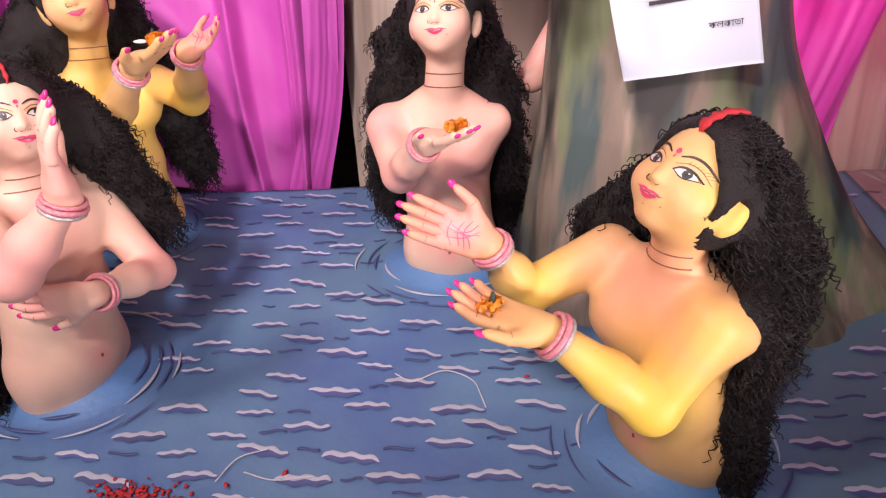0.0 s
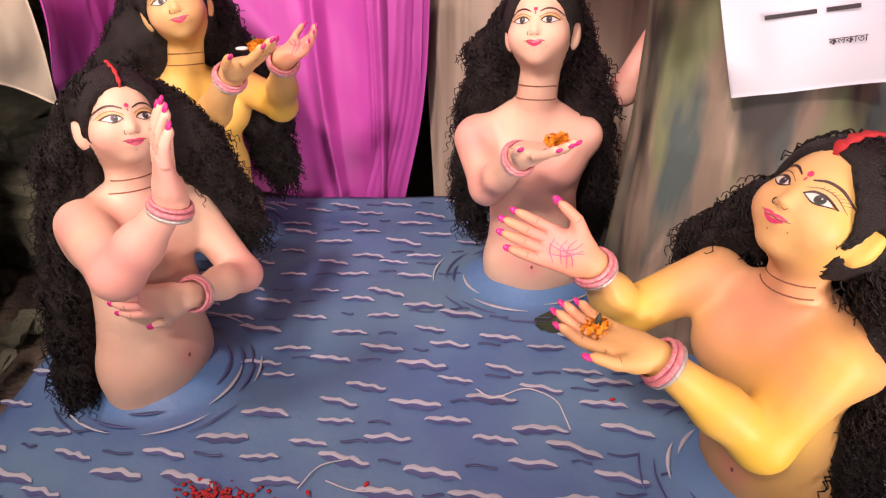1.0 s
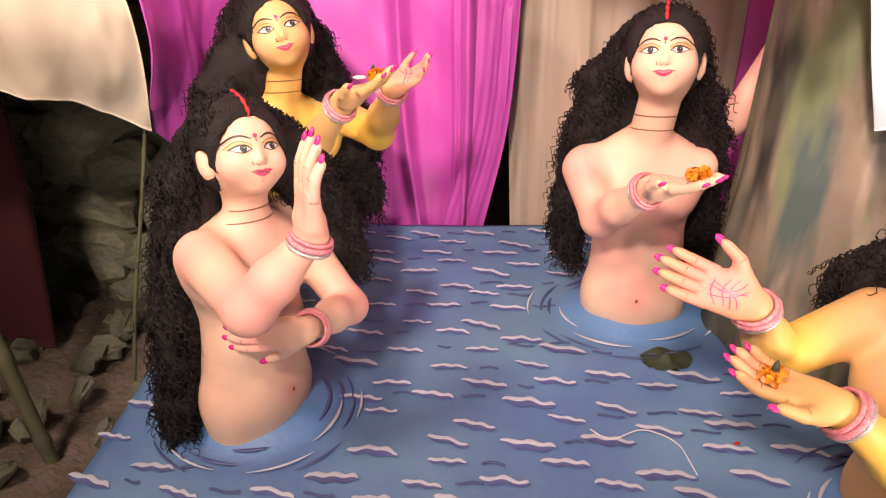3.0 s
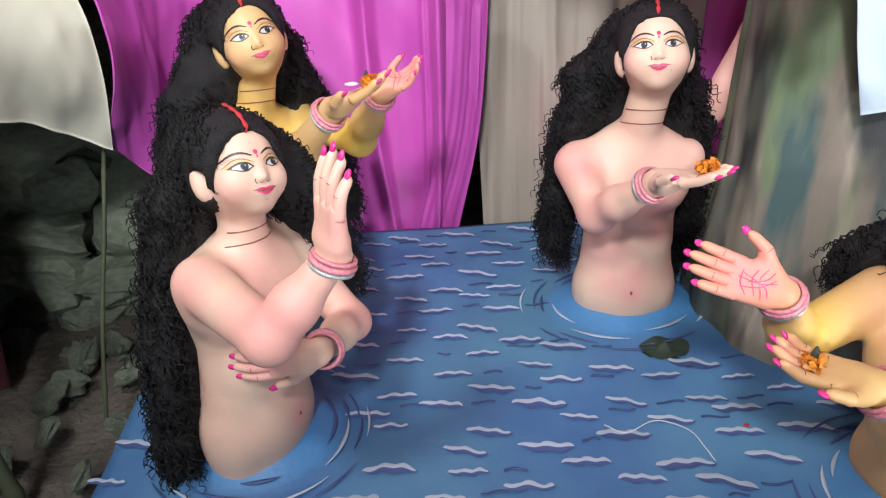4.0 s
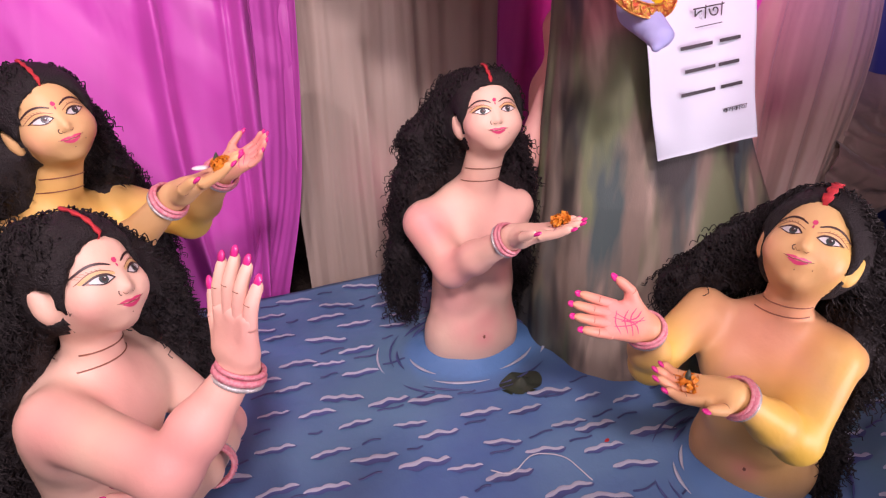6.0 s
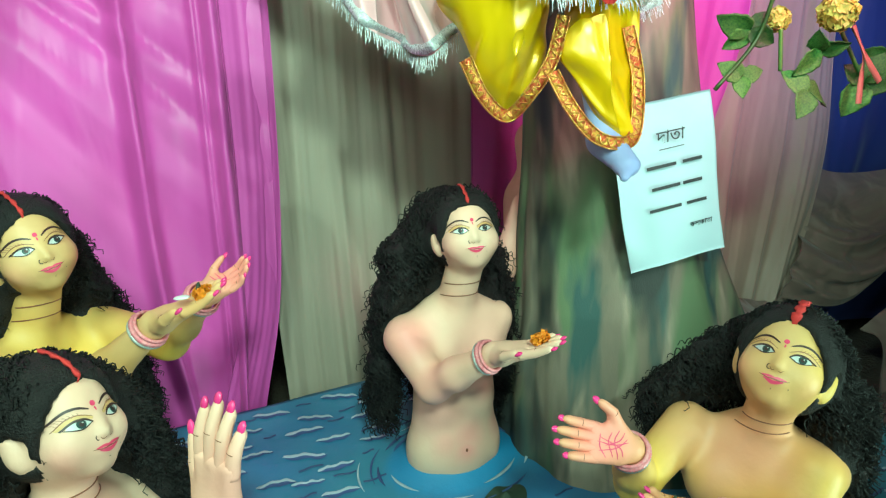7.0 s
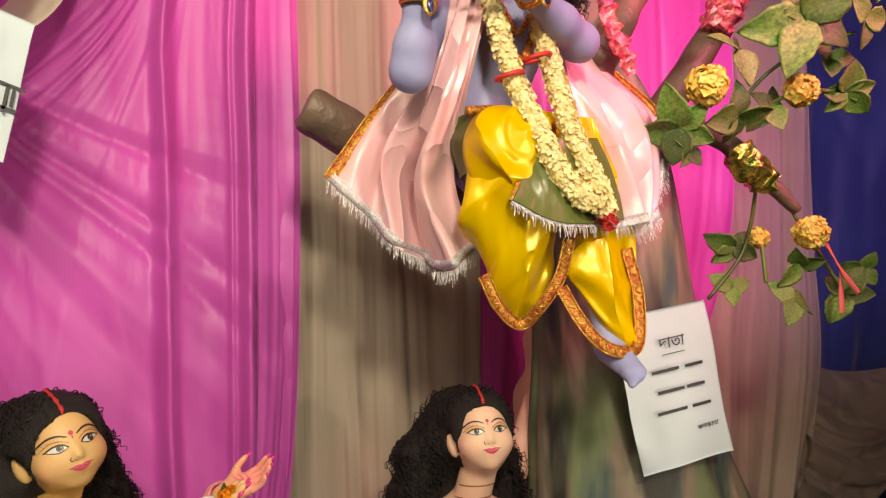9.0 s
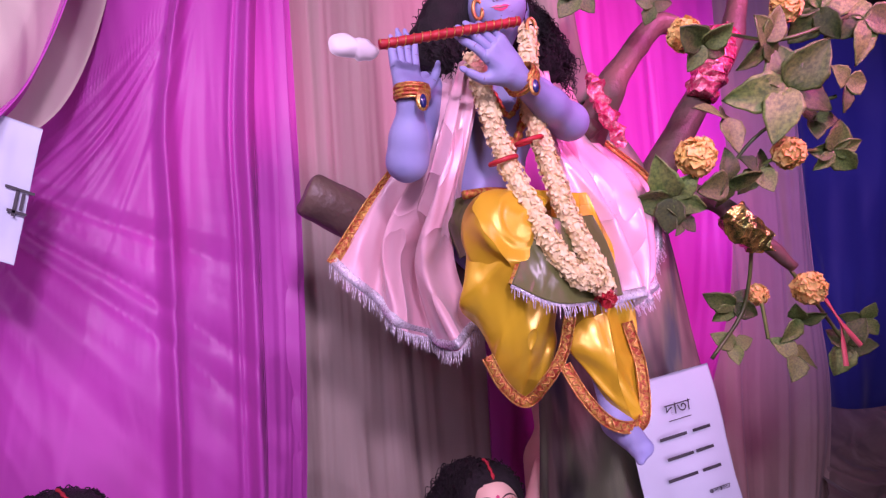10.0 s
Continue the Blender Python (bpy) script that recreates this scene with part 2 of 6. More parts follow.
def under(ob, parent, label=""):
    m = Matrix.Translation(parent.location) if parent.parent is None else Matrix.Translation(parent.parent.location)
    ob.parent = parent
    if parent.type == "EMPTY":
        ob.matrix_parent_inverse = m.inverted()
    return tagged(ob, label)


class Pile:
    """Gathers pieces of geometry that become one mesh."""

    def __init__(self):
        self.v, self.f, self.m, self.n = [], [], [], 0

    def put(self, verts, faces, slot=0):
        verts = np.asarray(verts, dtype=float)
        self.v.append(verts)
        self.f += [tuple(int(i) + self.n for i in f) for f in faces]
        self.m += [slot] * len(faces)
        self.n += len(verts)

    def make(self, name, mats, smooth=True, attrs=None):
        return mesh_object(name, np.concatenate(self.v), self.f, mats, self.m, smooth, attrs)


def spline(points, count, closed=False):
    """A smooth line of `count` places through the points."""
    p = np.asarray(points, dtype=float)
    if len(p) == 2 and not closed:
        return p[0] + (p[1] - p[0]) * np.linspace(0, 1, count)[:, None]
    q = np.concatenate([p[-1:], p, p[:2]]) if closed else np.concatenate([2 * p[:1] - p[1:2], p, 2 * p[-1:] - p[-2:-1]])
    segs = len(p) if closed else len(p) - 1
    s = np.linspace(0, segs, count, endpoint=not closed)
    i = np.minimum(s.astype(int), segs - 1)
    t = (s - i).reshape((-1,) + (1,) * (p.ndim - 1))
    a, b, c, d = q[i], q[i + 1], q[i + 2], q[i + 3]
    return 0.5 * (2 * b + (c - a) * t + (2 * a - 5 * b + 4 * c - d) * t ** 2 + (3 * b - a - 3 * c + d) * t ** 3)


def tube(points, radii, sides=8, squash=None, caps=True):
    """A tube along a line; radii is one number or one for each place."""
    p = np.asarray(points, dtype=float)
    r = np.broadcast_to(np.asarray(radii, dtype=float), (len(p),))
    t = np.gradient(p, axis=0)
    t /= np.linalg.norm(t, axis=1)[:, None] + 1e-9
    up = np.array([0.13, 0.31, 0.94]) if abs(t[0][2]) < 0.9 else np.array([0.94, 0.31, 0.1])
    ring = []
    a = up
    for k in range(len(p)):
        a = a - t[k] * (a @ t[k])
        a = a / np.linalg.norm(a)
        b = np.cross(t[k], a)
        ang = np.linspace(0, 2 * np.pi, sides, endpoint=False)
        ring.append(p[k] + r[k] * (np.cos(ang)[:, None] * a + np.sin(ang)[:, None] * b))
    v = np.concatenate(ring)
    f = [(k * sides + j, k * sides + (j + 1) % sides, (k + 1) * sides + (j + 1) % sides, (k + 1) * sides + j)
         for k in range(len(p) - 1) for j in range(sides)]
    if caps:
        f += [tuple(range(sides))[::-1], tuple((len(p) - 1) * sides + j for j in range(sides))]
    return v, f


def ball(centre, radii, axes=None, nu=10, nv=7):
    u, w = np.linspace(0, 2 * np.pi, nu, endpoint=False), np.linspace(0, np.pi, nv)
    v = np.array([(np.sin(b) * np.cos(a), np.sin(b) * np.sin(a), np.cos(b)) for b in w for a in u]) * np.asarray(radii)
    if axes is not None:
        v = v @ np.asarray(axes)
    f = [(k * nu + j, (k + 1) * nu + j, (k + 1) * nu + (j + 1) % nu, k * nu + (j + 1) % nu) for k in range(nv - 1) for j in range(nu)]
    return v + np.asarray(centre), f


def grid_faces(nu, nv):
    return [(j * nu + i, j * nu + i + 1, (j + 1) * nu + i + 1, (j + 1) * nu + i) for j in range(nv - 1) for i in range(nu - 1)]


def sheet(rows, nu, nv, folds=None, thick=0.003):
    """A cloth: rows of places from top to bottom, smoothed, with folds(u, v) metres along its normal; two sides and a rim."""
    g = np.stack([spline(r, nu) for r in rows])
    g = spline(g, nv)
    du, dv = np.gradient(g, axis=1), np.gradient(g, axis=0)
    n = np.cross(du, dv)
    n /= np.linalg.norm(n, axis=2)[..., None] + 1e-9
    if folds is not None:
        u, v = np.meshgrid(np.linspace(0, 1, nu), np.linspace(0, 1, nv))
        g = g + n * folds(u, v)[..., None]
    front, back = g.reshape(-1, 3), (g - n * thick).reshape(-1, 3)
    f = grid_faces(nu, nv)
    k = nu * nv
    f2 = [tuple(i + k for i in q[::-1]) for q in f]
    rim = [i for i in range(nu)] + [j * nu + nu - 1 for j in range(1, nv)] + [(nv - 1) * nu + i for i in range(nu - 2, -1, -1)] + [j * nu for j in range(nv - 2, 0, -1)]
    f3 = [(rim[i], rim[(i + 1) % len(rim)], rim[(i + 1) % len(rim)] + k, rim[i] + k) for i in range(len(rim))]
    return np.vstack([front, back]), [q[::-1] for q in f + f2 + f3], g, n


def ribbon(line, normal, width, thick=0.002):
    """A flat band along a line, as wide as width across it and lying on normal."""
    p = np.asarray(line)
    t = np.gradient(p, axis=0)
    n = np.asarray(normal)
    s = np.cross(t, n)
    s /= np.linalg.norm(s, axis=1)[:, None] + 1e-9
    n = n / (np.linalg.norm(n, axis=1)[:, None] + 1e-9)
    v = np.concatenate([p - s * width / 2 + n * thick, p + s * width / 2 + n * thick, p + s * width / 2 - n * thick, p - s * width / 2 - n * thick])
    m = len(p)
    f = [(a * m + i, a * m + i + 1, ((a + 1) % 4) * m + i + 1, ((a + 1) % 4) * m + i) for a in range(4) for i in range(m - 1)]
    return v, f


class Clay:
    """A solid that grows from rounded pieces that melt into each other; turned into a mesh at the end."""

    def __init__(self, low, high, step):
        self.low, self.step = np.asarray(low, dtype=float), step
        self.size = np.ceil((np.asarray(high) - self.low) / step).astype(int) + 1
        self.d = np.full(self.size, 0.2, dtype=np.float32)

    def region(self, low, high):
        a = np.clip(np.floor((np.asarray(low) - self.low) / self.step).astype(int), 0, self.size - 1)
        b = np.clip(np.ceil((np.asarray(high) - self.low) / self.step).astype(int) + 1, 1, self.size)
        ax = [self.low[i] + self.step * np.arange(a[i], b[i]) for i in range(3)]
        x, y, z = np.meshgrid(*ax, indexing="ij")
        return tuple(slice(a[i], b[i]) for i in range(3)), np.stack([x, y, z], -1)

    def blend(self, sl, d, k):
        old = self.d[sl]
        h = np.maximum(k - np.abs(old - d), 0) / k
        self.d[sl] = np.minimum(old, d) - h * h * k / 4

    def rod(self, a, b, ra, rb, k=0.02, flat=None, q=1.0):
        a, b = np.asarray(a, dtype=float), np.asarray(b, dtype=float)
        r = max(ra, rb) + k + 0.012
        sl, p = self.region(np.minimum(a, b) - r, np.maximum(a, b) + r)
        if flat is not None:
            f = np.asarray(flat)
            mid = (a + b) / 2
            p = p + ((p - mid) @ f)[..., None] * f * (1 / q - 1)
            a, b = a + f * ((a - mid) @ f) * (1 / q - 1), b + f * ((b - mid) @ f) * (1 / q - 1)
        ab = b - a
        t = np.clip(((p - a) @ ab) / (ab @ ab + 1e-9), 0, 1)
        d = np.linalg.norm(p - a - t[..., None] * ab, axis=-1) - (ra + (rb - ra) * t)
        self.blend(sl, d, k)

    def egg(self, c, radii, axes=None, k=0.02):
        c, r = np.asarray(c, dtype=float), np.asarray(radii, dtype=float)
        m = r.max() + k + 0.012
        sl, p = self.region(c - m, c + m)
        q = (p - c)
        if axes is not None:
            q = q @ np.asarray(axes).T
        n = np.linalg.norm(q / r, axis=-1)
        g = np.linalg.norm(q / (r * r), axis=-1) + 1e-6
        self.blend(sl, n * (n - 1) / g, k)

    def cut(self, c, radii, axes, k=0.01):
        c, r = np.asarray(c, dtype=float), np.asarray(radii, dtype=float)
        m = r.max() + 0.03
        sl, p = self.region(c - m, c + m)
        q = ((p - c) @ np.asarray(axes).T) / r
        n = np.linalg.norm(q, axis=-1)
        g = np.linalg.norm(q / r, axis=-1) + 1e-6
        self.d[sl] = np.maximum(self.d[sl], -(n * (n - 1) / g))

    def at(self, p):
        g = (np.asarray(p) - self.low) / self.step
        i = np.clip(np.floor(g).astype(int), 0, self.size - 2)
        t = g - i
        out = 0
        for dx in (0, 1):
            for dy in (0, 1):
                for dz in (0, 1):
                    w = (t[..., 0] if dx else 1 - t[..., 0]) * (t[..., 1] if dy else 1 - t[..., 1]) * (t[..., 2] if dz else 1 - t[..., 2])
                    out = out + w * self.d[i[..., 0] + dx, i[..., 1] + dy, i[..., 2] + dz]
        return out

    def onto(self, starts, way, lift=0.0006):
        """Lays places onto the surface along way."""
        p = np.array(starts, dtype=float)
        w = np.asarray(way)
        for _ in range(40):
            p = p + w * (self.at(p) * 0.7)[..., None]
        return p - w * lift

    def skin(self):
        d = self.d
        s = d < 0
        low = np.zeros(np.array(d.shape) - 1, dtype=np.int8)
        for a in (0, 1):
            for b in (0, 1):
                for c in (0, 1):
                    low += s[a:d.shape[0] - 1 + a, b:d.shape[1] - 1 + b, c:d.shape[2] - 1 + c]
        cells = np.argwhere((low > 0) & (low < 8))
        number = np.full(low.shape, -1, dtype=np.int64)
        number[tuple(cells.T)] = np.arange(len(cells))
        total, count = np.zeros((len(cells), 3)), np.zeros(len(cells))
        corner = [np.array(c) for c in np.ndindex(2, 2, 2)]
        for a in corner:
            for ax in range(3):
                if a[ax] == 0:
                    b = a.copy()
                    b[ax] = 1
                    da, db = d[tuple((cells + a).T)], d[tuple((cells + b).T)]
                    cross = (da < 0) != (db < 0)
                    t = np.where(cross, da / np.where(cross, da - db, 1), 0)
                    total += np.where(cross[:, None], a + (b - a) * t[:, None], 0)
                    count += cross
        v = self.low + self.step * (cells + total / count[:, None])
        faces = []
        for ax in range(3):
            o1, o2 = [(1, 2), (2, 0), (0, 1)][ax]
            sl0, sl1 = [slice(None)] * 3, [slice(None)] * 3
            sl0[ax], sl1[ax] = slice(0, -1), slice(1, None)
            e = np.argwhere(s[tuple(sl0)] != s[tuple(sl1)])
            e = e[(e[:, o1] > 0) & (e[:, o2] > 0) & (e[:, o1] < low.shape[o1]) & (e[:, o2] < low.shape[o2])]
            u1, u2 = np.eye(3, dtype=int)[o1], np.eye(3, dtype=int)[o2]
            q = np.stack([number[tuple((e - u1 - u2).T)], number[tuple((e - u2).T)], number[tuple(e.T)], number[tuple((e - u1).T)]], 1)
            inside = s[tuple(e.T)]
            q[~inside] = q[~inside][:, ::-1]
            faces.append(q)
        f = np.concatenate(faces)
        return v, f[(f >= 0).all(1)]


def unit(v):
    v = np.asarray(v, dtype=float)
    return v / np.linalg.norm(v)


def water_z(x, y):
    return 0.2966 + 0.2077 * y + 0.0077 * x


# ---- ground, platform, cloth walls ----
def rough_ground():
    xs, ys = np.linspace(-9, 9, 130), np.linspace(-7, 9, 120)
    xs, ys = np.sign(xs) * np.abs(xs / 9) ** 1.7 * 9 - 1.0, np.sign(ys) * np.abs(ys / 9) ** 1.7 * 9 + 1.2
    v = [(x, y, 0.27 + 0.05 * noise.fractal((x * 2.2, y * 2.2, 0.3), 1, 2, 5) + 0.03 * noise.noise((x * 14, y * 14, 2)) + 0.012 * noise.noise((x * 31, y * 31, 7)) + 0.07 * max(0, min(1, (y - 1.0) * 1.2)) * (x < -0.9)) for y in ys for x in xs]
    return tagged(mesh_object("ground", v, grid_faces(len(xs), len(ys)), GROUND), "dark damp trodden earth with bits of litter", "ground", kind="structure")


rough_ground()

STATUE_SPOTS = [(-0.69, 1.025, 0.115, 0.095), (0.0, 1.31, 0.125, 0.085), (-0.715, 1.46, 0.10, 0.085), (0.33, 0.85, 0.11, 0.09)]


def collar(q):
    """How far the board swells up round a figure."""
    return 0.055 * max(0, 1.35 - q) ** 1.5


def platform():
    """The painted water: a solid board with a soft, cloth-like top and a straight skirt."""
    nx, ny = 100, 90
    x0, x1, y0, y1 = -0.935, 1.0, 0.52, 1.63
    xs, ys = np.linspace(x0, x1, nx), np.linspace(y0, y1, ny)
    v, deep, teal, bright = [], [], [], []
    for y in ys:
        for x in xs:
            ex = x + (0.012 * noise.noise((y * 5, 1.0, 0)) if x == x0 else 0)
            ey = y + (0.02 * noise.noise((x * 5, 4.0, 0)) if y == y1 else 0)
            z = water_z(ex, ey) + 0.004 * noise.noise((x * 3, y * 3, 5)) + 0.0015 * noise.noise((x * 11, y * 11, 7))
            d, rim = 0, 0
            for sx, sy, rx, ry in STATUE_SPOTS:
                q = math.hypot((x - sx) / rx, (y - sy) / ry)
                z += collar(q)
                d = max(d, min(1, max(0, 1.7 - q)) * 0.3)
                rim = max(rim, max(0, min(1, (1.28 - q) * 6)) * 0.8)
            v.append((ex, ey, z))
            bright.append(rim)
            deep.append(min(1, d + max(0, 0.45 * noise.noise((x * 2.3, y * 2.3, 9)))))
            teal.append(max(max(0, min(1, 1.6 * noise.noise((x * 1.7 + 3, y * 1.7, 3)))) * 0.8, max(0, min(0.75, (x - 0.35) * 3 + 0.4 * noise.noise((x * 4, y * 4, 6))))))
    f = grid_faces(nx, ny)
    edge = list(range(nx)) + [j * nx + nx - 1 for j in range(1, ny)] + [(ny - 1) * nx + i for i in range(nx - 2, -1, -1)] + [j * nx for j in range(ny - 2, 0, -1)]
    k = len(v)
    v += [(v[i][0], v[i][1], 0.2) for i in edge]
    f += [(edge[i], k + i, k + (i + 1) % len(edge), edge[(i + 1) % len(edge)]) for i in range(len(edge))]
    extra = [0.0] * len(edge)
    return tagged(mesh_object("water", v, f, WATER, attrs={"deep": deep + extra, "teal": teal + extra, "bright": bright + extra}), "sloping board painted blue as rippling river water", "painted water", kind="structure")


WATER_BOARD = platform()


def wander(seed, knots=64):
    """A smooth random line between -1 and 1 that repeats after its knots."""
    vals = np.random.RandomState(seed).uniform(-1, 1, knots)

    def line(x):
        i = np.floor(x).astype(int)
        q = x - i
        q = q * q * (3 - 2 * q)
        return vals[i % knots] * (1 - q) + vals[(i + 1) % knots] * q
    return line


def pleats(seed, rows, slant=0.25):
    """Irregular folds: rows of (folds over the width, depth); they wander and fade on the way down."""
    r = random.Random(seed)
    waves = [(n, a, wander(seed * 10 + k), wander(seed * 10 + k + 5), r.uniform(-slant, slant)) for k, (n, a) in enumerate(rows)]

    def folds(u, v):
        out = 0
        for n, a, w, side, drift in waves:
            s = w(2 * n * (u + drift * v * v + 0.03 * side(3 * v + 2 * u)) + 7)
            out = out + a * s * (0.65 + 0.5 * side(2.2 * v + 9 * u))
        return out
    return folds


def curtain(name, rows, nu, nv, mat, label, folds, kind="structure", category="curtain", thick=0.004):
    v, f, g, n = sheet(rows, nu, nv, folds, thick)
    return tagged(mesh_object(name, v, f, mat), label, category, kind=kind)


def fan(base):
    """Adds the folds that a pinned cloth has: two fans of them, from a pin at the left and from one at the top, and upright ones at the right end."""
    w1, w2, w3, w4 = wander(71), wander(72), wander(73), wander(74)

    def ridge(x):
        return 1 - np.abs(x) ** 0.7

    def folds(u, v):
        x1, y1 = (u - 0.02) * 0.9, (v - 0.27) * 2.0
        a1, d1 = np.arctan2(y1, x1), np.hypot(x1, y1)
        one = np.exp(-((a1 - 0.76) / 0.27) ** 2) * np.clip(d1 * 3, 0, 1) * np.exp(-(d1 / 1.0) ** 2)
        x2, y2 = (u - 0.84) * 0.9, (v - 0.10) * 2.0
        a2, d2 = np.arctan2(y2, x2), np.hypot(x2, y2)
        two = np.exp(-((a2 - 1.92) / 0.26) ** 2) * np.clip(d2 * 3, 0, 1) * np.exp(-(d2 / 1.1) ** 2)
        out = base(u, v) + one * (0.055 * ridge(w1(a1 * 17 + 30)) + 0.010 * ridge(w2(a1 * 40 + 12)))
        out = out + two * (0.016 * ridge(w3(a2 * 24 + 30)) + 0.006 * w2(a2 * 60 + 11))
        low = np.clip((v - 0.55) * 4, 0, 1) * np.clip((0.75 - u) * 5, 0, 1)
        out = out + low * (0.016 * w4(9 * (u - 0.25 * v) + 40) + 0.006 * w2(23 * (u - 0.2 * v) + 50))
        k = u + 0.015 * np.sin(3 * v)
        for place, wide, deep in ((0.79, 0.016, -0.045), (0.935, 0.014, -0.050), (0.905, 0.006, -0.014), (0.86, 0.03, 0.008), (0.965, 0.02, 0.012)):
            out = out + deep * np.exp(-((k - place) / wide) ** 2)
        return out
    return folds


def loops(u, v):
    """Folds that follow a looped-up cloth from its gathered end."""
    w1, w2 = wander(81), wander(82)
    q = v + 0.55 * (u - 0.35) ** 2 - 0.25 * u
    return np.clip(2.2 * v, 0, 1) * (0.050 * w1(8 * q + 11) + 0.014 * w2(19 * q + 3 * u + 5))


# left magenta cloth, from the middle of the back round to the left, its hem swept up at the left
curtain("curtain_magenta_left", [
    [(-0.62, 1.60, 2.6), (-0.60, 1.66, 2.6), (-0.56, 1.70, 2.6), (-0.45, 1.73, 2.6), (-0.24, 1.70, 2.6)],
    [(-0.770, 1.40, 1.93), (-0.775, 1.54, 1.97), (-0.72, 1.67, 2.0), (-0.55, 1.73, 2.0), (-0.24, 1.70, 2.0)],
    [(-0.955, 1.2, 1.6), (-0.93, 1.42, 1.6), (-0.82, 1.64, 1.6), (-0.55, 1.72, 1.6), (-0.24, 1.70, 1.6)],
    [(-0.92, 1.27, 1.15), (-0.94, 1.45, 1.05), (-0.82, 1.62, 0.95), (-0.55, 1.70, 0.95), (-0.265, 1.70, 0.95)],
    [(-1.000, 1.37, 0.935), (-0.95, 1.48, 0.82), (-0.80, 1.62, 0.68), (-0.52, 1.68, 0.60), (-0.335, 1.71, 0.58)]],
    340, 200, MAGENTA, "magenta satin cloth hung in loose folds", fan(pleats(3, [(1.5, 0.05), (3, 0.016)], 0.5)))
# the same cloth folded back at its end
curtain("curtain_magenta_edge", [
    [(-0.34, 1.66, 2.6), (-0.23, 1.70, 2.6)], [(-0.33, 1.66, 1.6), (-0.225, 1.70, 1.6)], [(-0.345, 1.66, 0.95), (-0.255, 1.70, 0.95)], [(-0.43, 1.66, 0.59), (-0.33, 1.70, 0.58)]],
    40, 60, MAGENTA, "folded edge of the magenta cloth", pleats(5, [(1.5, 0.012), (4, 0.004)]))
# olive beige cloth at the middle of the back
curtain("curtain_beige_middle", [
    [(-0.30, 1.80, 2.6), (0.0, 1.80, 2.6), (0.36, 1.80, 2.6)], [(-0.28, 1.80, 1.5), (0.0, 1.79, 1.5), (0.33, 1.79, 1.5)], [(-0.25, 1.78, 0.5), (0.0, 1.76, 0.5), (0.30, 1.76, 0.5)]],
    200, 60, BEIGE, "olive beige cloth hung in narrow folds", pleats(8, [(2, 0.03), (5, 0.022), (11, 0.008), (24, 0.002)], 0.08))
# magenta cloth behind the tree, gathered to its foot
curtain("curtain_magenta_right", [
    [(0.27, 1.72, 2.6), (0.75, 1.74, 2.6), (1.30, 1.74, 2.6)], [(0.285, 1.72, 1.6), (0.75, 1.73, 1.6), (1.25, 1.73, 1.6)],
    [(0.27, 1.72, 1.05), (0.72, 1.73, 1.05), (1.06, 1.73, 1.05)], [(0.25, 1.72, 0.52), (0.62, 1.73, 0.52), (0.97, 1.73, 0.56)]],
    200, 80, MAGENTA, "magenta satin cloth gathered towards its foot", pleats(11, [(3, 0.04), (8, 0.02), (18, 0.007)], 0.1))
curtain("curtain_pale_right", [
    [(0.9, 1.80, 2.6), (1.4, 1.80, 2.6), (1.75, 1.77, 2.6)], [(0.9, 1.80, 1.5), (1.4, 1.80, 1.5), (1.70, 1.77, 1.5)], [(0.95, 1.78, 1.0), (1.35, 1.78, 1.0), (1.67, 1.75, 1.0)], [(1.02, 1.72, 0.45), (1.25, 1.72, 0.45), (1.44, 1.70, 0.45)]],
    200, 60, PALE, "pale beige cloth hung in narrow folds", pleats(14, [(3, 0.04), (7, 0.02), (18, 0.007)], 0.08))
curtain("curtain_blue", [
    [(1.66, 1.84, 2.6), (2.3, 1.8, 2.6), (3.0, 1.2, 2.6)], [(1.66, 1.84, 1.5), (2.3, 1.8, 1.5), (3.0, 1.2, 1.5)], [(1.66, 1.84, 0.3), (2.3, 1.8, 0.3), (3.0, 1.2, 0.3)]],
    120, 60, BLUE, "deep blue cloth stretched with long creases", pleats(17, [(2, 0.05), (5, 0.02), (11, 0.006)], 0.6))
# cream cloth at the left, its hem hanging over the open side
curtain("curtain_cream_left", [
    [(-1.75, 0.1, 2.6), (-1.25, 1.0, 2.6), (-0.54, 1.76, 2.6)], [(-1.66, 0.2, 2.0), (-1.25, 0.95, 1.97), (-0.69, 1.56, 1.93)], [(-1.6, 0.25, 1.7), (-1.32, 0.8, 1.65), (-0.97, 1.2, 1.6)],
    [(-1.52, 0.45, 1.32), (-1.25, 0.9, 1.24), (-0.935, 1.27, 1.16)], [(-1.45, 0.66, 1.13), (-1.20, 1.08, 1.075), (-1.00, 1.372, 0.933)]],
    140, 90, CREAM, "cream cloth hung slantwise with a swept-up hem", pleats(21, [(2, 0.03), (5, 0.022), (11, 0.012)], 0.5))
# cloth looped up under the blue curtain, and the cloths below it beside the platform
curtain("looped_cloth", [
    [(1.66, 1.80, 1.02), (1.80, 1.76, 0.97), (2.0, 1.70, 0.97), (2.3, 1.62, 1.02)], [(1.60, 1.74, 0.84), (1.76, 1.66, 0.80), (2.0, 1.60, 0.88), (2.3, 1.56, 0.98)],
    [(1.49, 1.67, 0.70), (1.70, 1.60, 0.66), (1.95, 1.55, 0.76), (2.3, 1.52, 0.93)], [(1.42, 1.64, 0.585), (1.66, 1.60, 0.53), (1.90, 1.58, 0.67), (2.3, 1.55, 0.88)]],
    140, 110, CRUMPLED, "brownish pink cloth looped up in slanting folds", loops, kind="", category="cloth")
